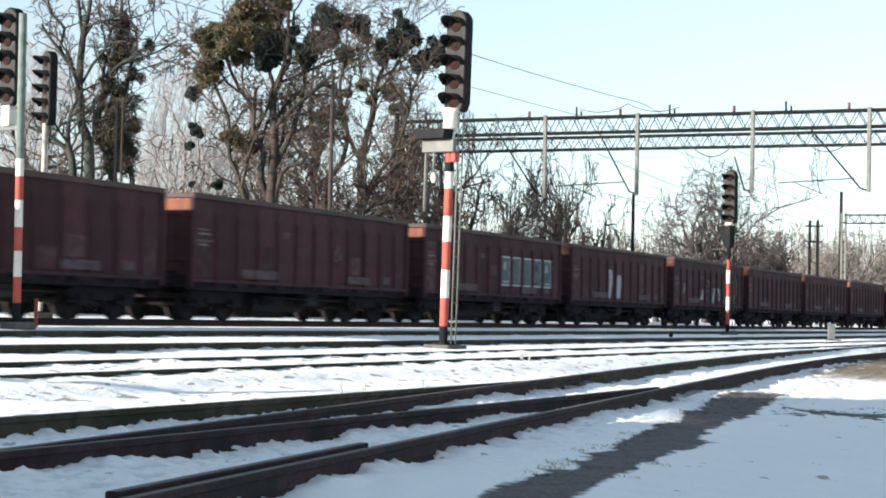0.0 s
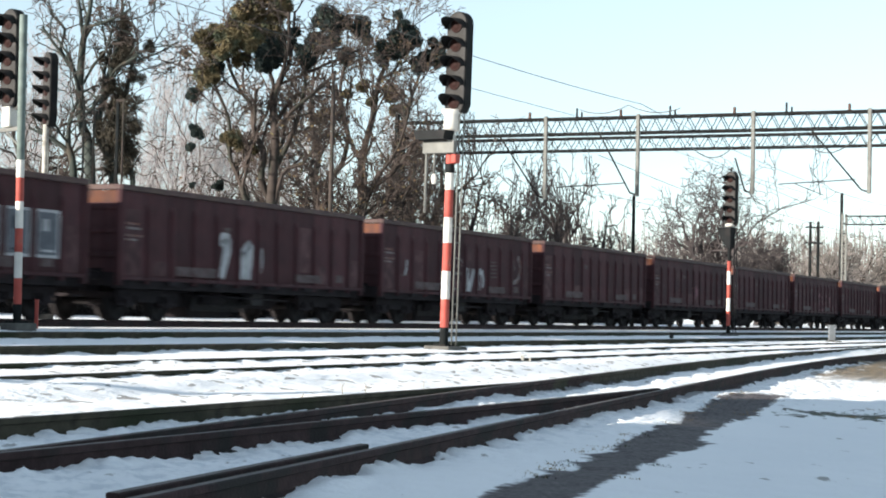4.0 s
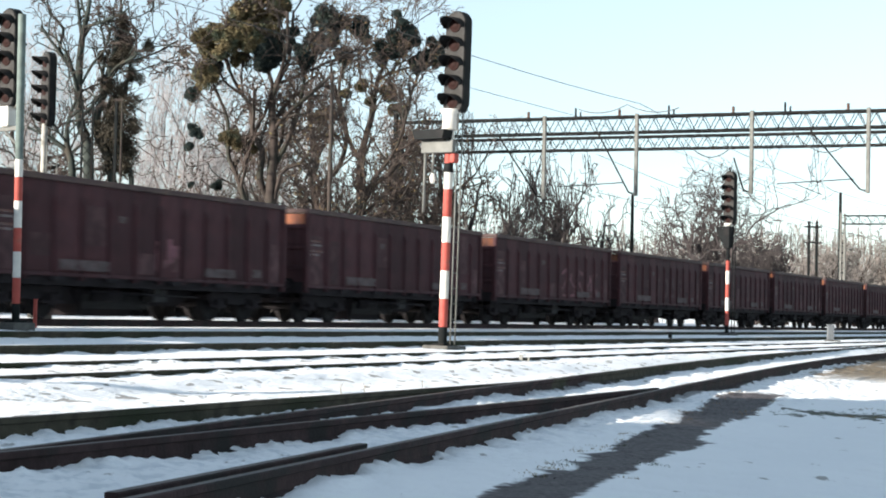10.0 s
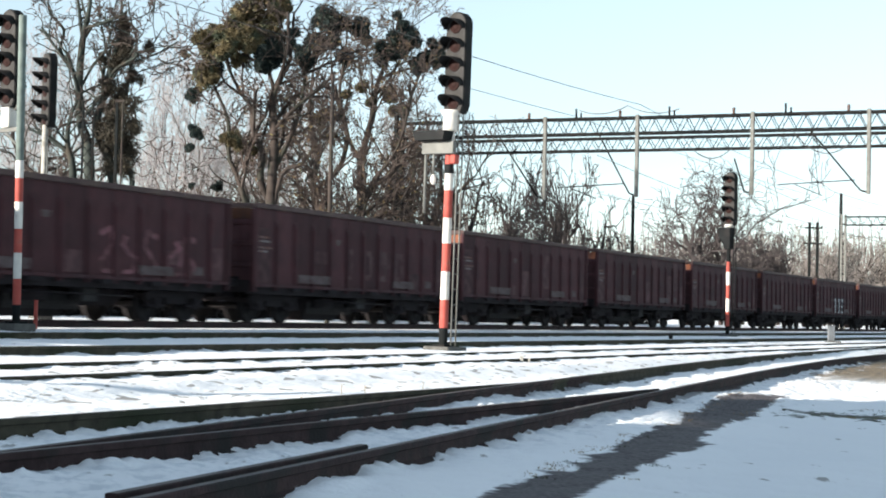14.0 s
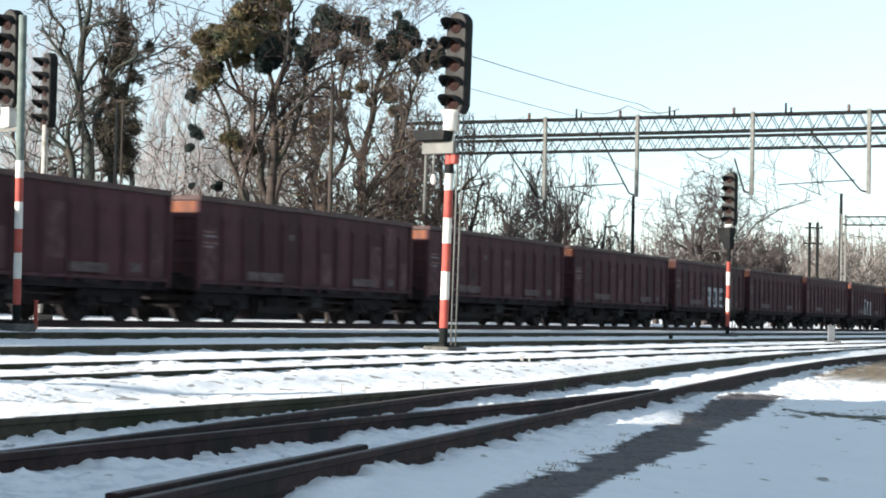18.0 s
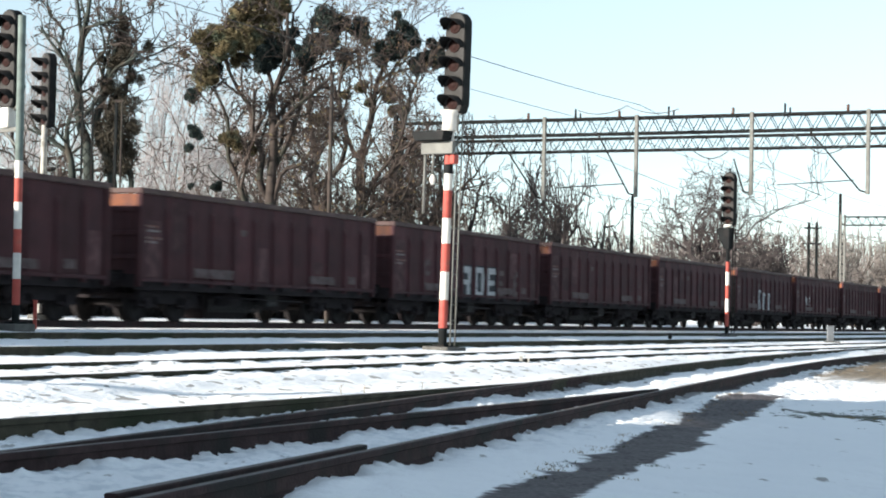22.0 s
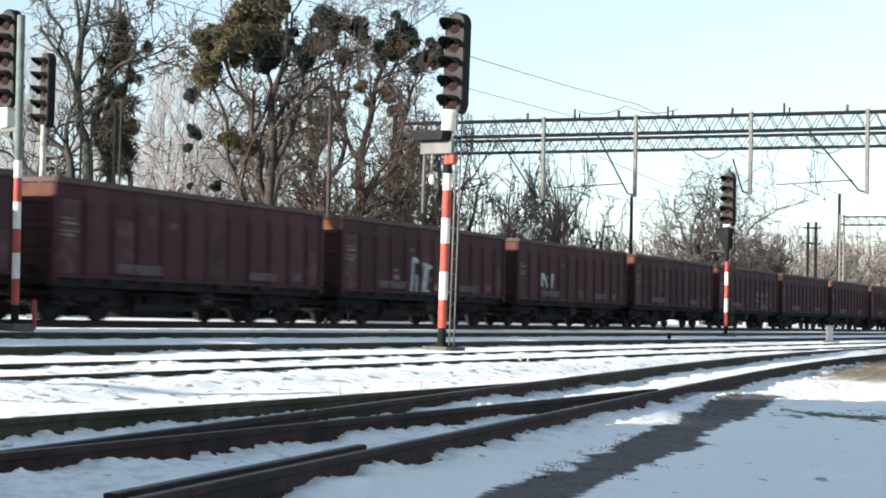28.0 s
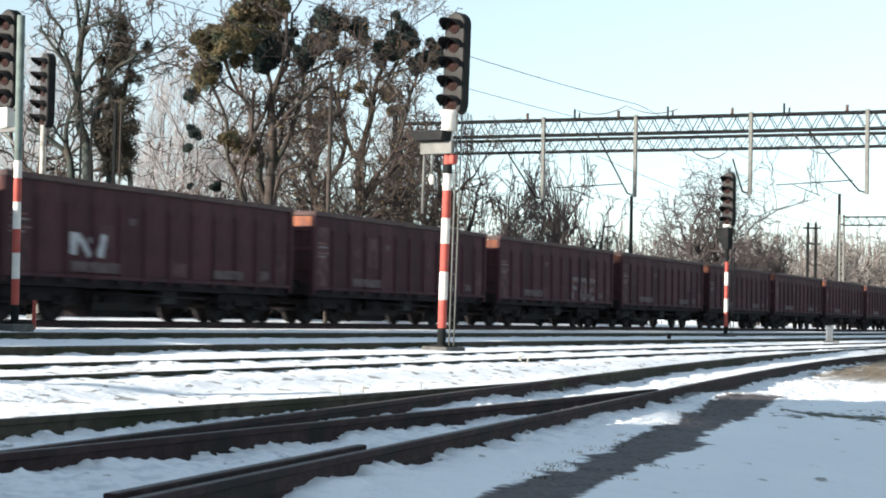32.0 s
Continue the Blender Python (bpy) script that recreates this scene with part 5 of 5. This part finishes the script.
for dx, dy, h, half, seed in ((-9.1, 64, 4.6, 1.3, 511), (-7.4, 72, 5.2, 1.5, 512), (-5.6, 70, 5.0, 1.4, 513), (-3.9, 67, 4.6, 1.3, 514), (-2.6, 86, 6.4, 1.8, 515), (-0.9, 76, 5.0, 1.3, 516), (-13.2, 64, 5.5, 1.6, 517), (-14.6, 68, 6.2, 1.6, 518), (-4.6, 75, 6.6, 1.7, 519), (-8.3, 78, 6.0, 1.6, 521)):
    tree(dx, dy, BANK, h, 0.07, seed, "bare many-stemmed bush on the bank behind the train", THIN, stems=3, least=0.013, trunk_share=0.6, spread=(0.4, 0.9), wiggle=0.24, top=h, wide=half, dead=150)
ROUND = [(7, 0.8, 0.2), (6, 0.55, 0.2), (4, 0.5, 0.15), (2, 0.6, 0.1)]
for dx, dy, h, half, seed, stems in ((1.3, 88, 10.2, 1.7, 81, 1), (3.1, 92, 9.4, 2.0, 182, 2), (5.2, 104, 7.6, 1.5, 87, 2), (6.9, 100, 9.0, 1.9, 83, 3), (8.9, 104, 7.2, 1.5, 184, 1)):
    tree(dx, dy, BANK, h, 0.19, seed, "small dark bare tree on the bank behind the train", ROUND, stems=stems, least=0.015, trunk_share=0.5, spread=(0.5, 1.1), wiggle=0.34, up=0.03, top=h, wide=half * 1.35, twig=TWIG_DARK, bark=TWIG_DARK)
for dx, dy, h, half, seed, stems in ((19.4, 130, 12.6, 4.2, 91, 3), (20.9, 133, 10.2, 3.4, 96, 2), (15.0, 126, 5.6, 1.8, 92, 2), (23.6, 136, 7.2, 2.2, 93, 2), (27.0, 145, 7.6, 2.4, 94, 2)):
    tree(dx, dy, BANK, h, 0.24, seed, "bare tree with a rounded crown beyond the train", ROUND, stems=stems, least=0.018, trunk_share=0.5, spread=(0.5, 1.1), wiggle=0.34, up=0.03, top=h, wide=half * 1.25, twig=TWIG_DARK, bark=TWIG_DARK)
# distant trees, their haze painted in by the pale twig colour
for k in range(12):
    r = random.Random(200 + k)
    tree(29 + k * 3.0 + r.uniform(-1, 1), 172 + k * 6 + r.uniform(-8, 8), 0.3, r.uniform(12, 16), 0.22, 300 + k, "distant bare tree in a haze-pale colour at the end of the yard", SMALL, twig=TWIG_FAR_HAZED, least=0.024, stems=2)

# the tree wrapped in ivy: a leafy column round its trunk
ivy = tree(-11.1, 60.5, BANK, 11.5, 0.24, 77, "bare tree whose trunk is wrapped in dark ivy", FORK, wiggle=0.24, up=0.02, spread=(0.5, 1.1), least=0.012, bark=GREENBARK, limbs=(
    (0, .17, ((0, -.5), (-.1, 4.4), (-.7, 6.1), (-.4, 7.6), (-.2, 8.4), (0, 9.4), (0, 11.2))), (1, .10, ((.2, 1.0), (.55, 4.4), (.05, 5.5), (.23, 7.3), (.45, 8.6), (.95, 8.9), (1.5, 9.6)))))
IVY_MESH = clump_mesh("ivy", 400, 2200, 0.95, IVY, 0.12)
for dx, dz, r in ((.04, 9.1, .46), (.08, 9.6, .34), (.25, 8.6, .46), (-.13, 8.3, .32), (-.2, 7.45, .36), (.1, 6.9, .48), (-.05, 6.4, .58), (-.05, 5.8, .6), (.25, 5.3, .52), (.6, 6.1, .34), (.15, 4.75, .46), (.95, 8.9, .25), (-.57, 8.45, .22), (.46, 7.85, .3), (-.64, 6.2, .22)):
    ob = piece("ivy", IVY_MESH, ivy, dx, 0.2 * math.sin(dz * 5), dz, dz * 67)
    ob.scale = (r, r, r * 1.1)

# an unseen ivy-clad tree beside the line, added to shade one spot of the train
shade_tree = tree(-18.5, 40.9, 0.15, 9.0, 0.20, 78, "unseen bare tree with dark ivy, added to shade one spot of the train", FORK, wiggle=0.24, up=0.02, spread=(0.5, 1.1), least=0.014, bark=GREENBARK, limbs=(
    (0, .20, ((0, -.5), (.1, 2.5), (-.1, 5.0), (.05, 7.0), (.1, 8.6))), (1, .09, ((0, 4.5), (.4, 5.6), (.5, 7.2), (.8, 8.2))), (1, .09, ((-.1, 4.2), (-.5, 5.4), (-.4, 6.8), (-.8, 8.0)))))
for dx, dz, r in ((0, 5.7, 1.05), (.3, 6.5, 1.1), (-.35, 6.9, 1.05), (.1, 7.5, .95)):
    ob = piece("ivy", IVY_MESH, shade_tree, dx, 0.2 * math.sin(dz * 5), dz, dz * 67)
    ob.scale = (r, r, r)


def undergrowth():
    """Tangled brush and dead leaves along the foot of the bank behind the train."""
    rng = random.Random(9)
    segs = []
    spots = []
    for k in range(9000):
        s = 18 + 85 * rng.random() ** 1.3
        q = 32.0 + abs(rng.gauss(0, 1.6))
        base = yard(s, q, 0.02)
        h = rng.uniform(0.5, 1.1) * (0.8 + 0.4 * noise.noise(Vector((s * 0.15, 0, 0))))
        d = Vector((rng.gauss(0, .35), rng.gauss(0, .35), 1)).normalized()
        mid = base + d * h * 0.6
        w = 0.009 + s * 0.00012
        segs.append((base, mid, w * 1.6, w))
        segs.append((mid, mid + (d + Vector((rng.gauss(0, .6), rng.gauss(0, .6), 0.1))).normalized() * h * 0.5, w, w * 0.7))
        spots.append((base, h))
    me = tubes_mesh("undergrowth", segs, [BRUSH], None, 3)
    tagged(new("undergrowth", me), "dark tangled brush along the bank behind the train", "brush", kind="stuff")
    verts, faces = [], []
    for k in range(45000):
        base, h = rng.choice(spots)
        p = base + Vector((rng.gauss(0, .25), rng.gauss(0, .25), rng.uniform(0.05, 0.9) * h))
        u = Vector((rng.gauss(0, 1), rng.gauss(0, 1), rng.gauss(0, 1))).normalized()
        w = u.cross(Vector((rng.gauss(0, 1), rng.gauss(0, 1), rng.gauss(0, 1)))).normalized()
        a, b = rng.uniform(.06, .16), rng.uniform(.04, .09)
        i = len(verts)
        verts += [p - u * a, p + w * b, p + u * a, p - w * b]
        faces.append((i, i + 1, i + 2, i + 3))
    return tagged(new("brush_leaves", fast_mesh("brush_leaves", verts, faces, [BRUSH])), "dark dead leaves in the brush behind the train", "brush", kind="stuff")


undergrowth()

# haze here is only the pale twig colour
# far woods that close the horizon beyond the yard
def far_woods():
    rng = random.Random(12)
    segs = []
    for k in range(6500):
        y = rng.uniform(240, 420)
        x = rng.uniform(-0.35, 0.42) * y
        h = rng.uniform(5, 16)
        base = Vector((x, y, 0))
        top = base + Vector((rng.gauss(0, 1.2), rng.gauss(0, 1.2), h))
        segs.append((base, top, 0.12, 0.05))
        for j in range(2):
            m = base.lerp(top, rng.uniform(.4, .9))
            segs.append((m, m + Vector((rng.gauss(0, 1.4), rng.gauss(0, 1.4), rng.uniform(.5, 2))), 0.06, 0.04))
    return tagged(new("far_woods", tubes_mesh("far_woods", segs, [TWIG_FAR_HAZED], None, 3)), "far bare woods in a haze-pale colour at the horizon", "woods", kind="stuff")


far_woods()

FAINT = material("nearly_worn_off_paint", (0.085, 0.05, 0.052), 0.85, vary=0.3, scale=4, second=(0.06, 0.026, 0.029), second_scale=3)
# ---- spray paint on the wagons' near sides ----
BLOCKS = {"a": [(0, 0, .26, 1), (.26, .78, 1, 1), (.74, .45, 1, .78), (.26, .40, .9, .56), (.62, 0, .92, .40)], "b": [(0, 0, .28, 1), (.28, .82, .9, 1), (.72, .18, 1, .82), (.28, 0, .9, .18)],
          "c": [(0, 0, .30, 1), (.30, .80, 1, 1), (.30, .41, .85, .59), (.30, 0, 1, .20)], "d": [(0, 0, .26, 1), (.26, .80, .95, 1), (.26, .44, .75, .60)],
          "e": [(0, 0, .22, .9), (.22, .1, .5, .35), (.5, .2, .7, 1), (.72, 0, 1, .8)], "f": [(.1, 0, .4, .6), (.35, .5, .75, 1), (.6, .1, 1, .5)]}


def spray(w, shape, x, z, width, height, mat, back=None, tilt=0.0):
    """One painted character or panel on a wagon's near side; its strokes lie on a backing of another colour."""
    y = -HALF + 0.063
    rows = []
    if shape == "window":
        rows = [((0, 0, 1, 1), SPRAY_WHITE, 0.0), ((.09, .06, .91, .94), SPRAY_GREY, 0.006), ((.30, .55, .52, .80), mat, 0.012), ((.25, .12, .75, .17), mat, 0.012)]
    else:
        if back:
            rows.append(((-.10, -.05, 1.10, 1.06), back, 0.0))
        rows += [(r, mat, 0.006) for r in BLOCKS[shape]]
    bm = bmesh.new()
    mats = []
    for (a, b, c, d), m, out in rows:
        if m not in mats:
            mats.append(m)
        vs = box(bm, (x + (a + c) / 2 * width + tilt * (b + d) / 2 * height, y - out, z + (b + d) / 2 * height), ((c - a) * width, 0.006, (d - b) * height))
        for f in {f for v in vs for f in v.link_faces}:
            f.material_index = mats.index(m)
    return part("painted_letter", bm, mats, w)


def stroke(w, pts, width, mat, taper=0.0):
    """One sprayed line on a wagon's near side through (x, z) points; it thins towards its end by the share taper."""
    bm = bmesh.new()
    n = len(pts)
    rows = []
    for i, (x, z) in enumerate(pts):
        a, b = Vector(pts[max(i - 1, 0)]), Vector(pts[min(i + 1, n - 1)])
        d = (b - a).normalized()
        half = width / 2 * (1 - taper * i / max(n - 1, 1))
        rows.append([bm.verts.new((x + e * -d.y * half, y, z + e * d.x * half)) for y in (-HALF + 0.068, -HALF + 0.060) for e in (-1, 1)])
    for a, b in zip(rows, rows[1:]):
        for i, j in ((0, 1), (1, 3), (3, 2), (2, 0)):
            bm.faces.new((a[i], a[j], b[j], b[i]))
    bm.faces.new((rows[0][0], rows[0][1], rows[0][3], rows[0][2]))
    bm.faces.new((rows[-1][0], rows[-1][2], rows[-1][3], rows[-1][1]))
    return part("painted_stroke", bm, mat, w)


w = tagged(WAGONS[4], "oxide-red open wagon with five white-framed grey painted panels on its side")
for i, x in enumerate((6.67, 7.72, 8.80, 9.83, 10.90)):
    spray(w, "window", x, 1.36, 0.86, 1.06, (SPRAY_WHITE, STENCIL, SPRAY_GREY, SPRAY_BLACK, SPRAY_WHITE)[i])
w = tagged(WAGONS[5], "oxide-red open wagon with small white spray marks")
stroke(w, ((4.50, 2.05), (4.80, 2.16), (5.05, 2.12)), .30, SPRAY_WHITE)
stroke(w, ((4.92, 2.15), (4.95, 1.80), (4.85, 1.50), (4.72, 1.12)), .44, SPRAY_WHITE, .45)
stroke(w, ((5.72, 1.12), (5.74, 1.5), (5.78, 1.86)), .34, SPRAY_WHITE)
stroke(w, ((5.72, 1.75), (5.95, 1.98), (6.16, 2.06)), .22, SPRAY_WHITE)
stroke(w, ((6.12, 2.06), (6.10, 1.6), (6.0, 1.14)), .36, SPRAY_WHITE)
stroke(w, ((6.66, 1.95), (6.72, 1.6), (6.62, 1.13)), .26, SPRAY_WHITE, .4)
w = tagged(WAGONS[3], "oxide-red open wagon with a small pale emblem")
spray(w, "f", 7.8, 1.75, 0.45, 0.5, PLATE)
w = tagged(WAGONS[6], "oxide-red open wagon with scattered white spray letters")
for pts, width, m in ((((1.94, 2.02), (1.90, 1.75), (1.80, 1.53)), .09, SPRAY_WHITE), (((1.30, 1.85), (1.32, 1.55)), .10, PLATE), (((1.32, 1.56), (1.78, 1.53)), .08, PLATE), (((4.64, 1.66), (4.72, 1.42)), .22, SPRAY_WHITE),
                      (((4.62, 1.42), (4.9, 1.37), (5.15, 1.42)), .20, SPRAY_WHITE), (((5.12, 1.80), (5.14, 1.45)), .16, SPRAY_WHITE), (((4.72, 1.58), (4.92, 1.62)), .14, STENCIL),
                      (((5.5, 2.0), (5.6, 2.18), (5.96, 2.25), (6.3, 2.16), (6.38, 1.95)), .07, STENCIL), (((5.75, 1.95), (6.15, 1.97)), .10, PLATE), (((5.65, 1.70), (6.3, 1.72)), .12, PLATE),
                      (((6.70, 1.90), (6.80, 1.5), (6.93, 1.14)), .34, SPRAY_WHITE), (((7.02, 1.15), (7.18, 1.5), (7.33, 1.88)), .20, SPRAY_WHITE), (((7.82, 1.18), (7.79, 1.55), (7.82, 1.88)), .20, SPRAY_WHITE),
                      (((7.85, 1.86), (8.10, 1.80), (8.22, 1.5), (8.15, 1.30)), .20, SPRAY_WHITE), (((11.45, 2.45), (11.66, 2.3), (11.74, 2.05), (11.62, 1.75), (11.40, 1.58), (11.06, 1.54)), .17, STENCIL), (((11.02, 2.45), (11.1, 2.2), (11.2, 1.98)), .08, PLATE)):
    stroke(w, pts, width, m)
for z in (1.66, 1.80, 1.93, 2.06, 2.18):
    stroke(w, ((8.78, z), (9.46, z + 0.02)), .045, PLATE)
w = tagged(WAGONS[8], "oxide-red open wagon with a faded pink spray mark")
spray(w, "e", 6.4, 1.2, 1.0, 0.8, SPRAY_PINK)
w = tagged(WAGONS[10], "oxide-red open wagon with faded pink spray letters")
for i, (x, lean) in enumerate(((7.0, .12), (7.95, -.05), (8.85, .10), (9.8, -.08), (10.6, .06))):
    bends = ((.55, 2.02), (.15, 2.05 + lean), (.02, 1.80), (.25, 1.62), (.55, 1.45 - lean), (.42, 1.18), (.05, 1.16))
    stroke(w, [(x + (a if i % 3 else .6 - a), b) for a, b in bends[i % 2:]], .15, SPRAY_PINK, .3)
    if i % 2:
        stroke(w, ((x + .68, 2.0), (x + .70, 1.55), (x + .62, 1.15)), .13, SPRAY_PINK)
w = tagged(WAGONS[11], "oxide-red open wagon with faint grey painted outlines")
for k, x in enumerate((5.4, 6.6, 7.7, 8.8)):
    spray(w, "b", x, 1.3, .5 + .1 * (k % 2), .9, FAINT)
w = tagged(WAGONS[16], "oxide-red open wagon with white block letters edged in black")
for sh, x, wd in (("a", 5.45, .85), ("b", 6.65, .85), ("c", 7.75, .8)):
    spray(w, sh, x, 0.98, wd, 1.02, SPRAY_WHITE, SPRAY_BLACK)
spray(w, "d", 2.4, 1.2, .6, .9, PLATE)
spray(w, "c", 4.4, 1.05, .55, .9, PLATE)
spray(w, "c", 8.75, 1.05, .6, .9, PLATE)
spray(w, "c", 10.3, 1.05, .6, .9, PLATE)
w = tagged(WAGONS[19], "oxide-red open wagon with slanting white spray letters")
for pts, width, m in ((((5.12, 2.12), (5.06, 1.6), (4.98, 0.98)), .34, SPRAY_BLACK), (((5.45, 1.9), (5.5, 1.4), (5.45, 1.02)), .36, SPRAY_BLACK), (((6.38, 1.85), (6.3, 1.4), (6.3, 1.05)), .34, SPRAY_BLACK), (((7.55, 1.85), (7.6, 1.4), (7.75, 1.12)), .34, SPRAY_BLACK)):
    stroke(w, pts, width, m)
for pts, width, m in ((((5.03, 2.16), (4.97, 1.6), (4.90, .98)), .16, SPRAY_WHITE), (((5.03, 2.06), (5.4, 2.02), (5.76, 1.92)), .15, SPRAY_WHITE), (((5.30, 1.60), (5.30, 1.0)), .15, SPRAY_WHITE), (((6.06, 1.98), (5.98, 1.5), (5.86, 1.0)), .34, SPRAY_WHITE),
                      (((6.1, 1.88), (6.52, 1.87)), .14, SPRAY_WHITE), (((6.0, 1.48), (6.45, 1.46)), .13, SPRAY_GREY), (((5.6, 1.06), (6.3, 1.04)), .16, SPRAY_WHITE), (((6.74, 1.30), (6.80, 1.12)), .16, SPRAY_WHITE),
                      (((7.26, 1.97), (7.24, 1.5), (7.22, 1.02)), .34, SPRAY_WHITE), (((7.3, 1.90), (7.78, 1.90)), .15, SPRAY_WHITE), (((7.3, 1.50), (7.72, 1.50)), .13, SPRAY_GREY), (((7.1, 1.05), (7.98, 1.05)), .15, SPRAY_WHITE), (((3.5, 1.7), (3.9, 1.68)), .10, STENCIL), (((3.55, 1.5), (3.98, 1.45)), .16, STENCIL)):
    bar_ = stroke(w, pts, width, m)
    bar_.location.y = -0.006
w = tagged(WAGONS[20], "oxide-red open wagon with one ragged white spray mark")
for pts, width in ((((2.62, 2.0), (2.60, 1.7), (2.57, 1.5)), .30), (((2.75, 1.95), (3.0, 1.75), (3.25, 1.48)), .16), (((3.25, 1.9), (3.42, 1.7), (3.6, 1.55)), .14), (((3.80, 2.0), (3.74, 1.75), (3.68, 1.46)), .22)):
    stroke(w, pts, width, SPRAY_WHITE)
w = tagged(WAGONS[22], "oxide-red open wagon with three dull white spray letters")
for sh, x in (("d", 7.8), ("b", 8.8), ("c", 9.8)):
    spray(w, sh, x, 1.05, .75, .9, STENCIL)


# ---- what moves ----
def motions():
    times = [i * 2.0 for i in range(17)]
    for k, w in WAGONS.items():
        walk(w, [(t, wagon_pose(k, t)) for t in times])
    # the four wheelsets of a wagon turn as it rolls; alike wheelsets share their keys
    turns = [i / 15 for i in range(481)]
    sets = [o for o in wagon.children if o.name.startswith("wheelset")]
    for i, ws in enumerate(sets):
        x = ws.location.x
        walk(ws, [(t, pose(x, 0, 0.46, 0, -math.degrees(train_run(t) * WAGON / 0.46), 0)) for t in turns])
        for k, other in WAGONS.items():
            if k > 2:
                twin = [o for o in other.children if o.name.startswith("wheelset")][i]
                twin.rotation_mode = "QUATERNION"
                twin.animation_data_create()
                twin.animation_data.action = ws.animation_data.action
                twin.animation_data.action_slot = ws.animation_data.action_slot


motions()
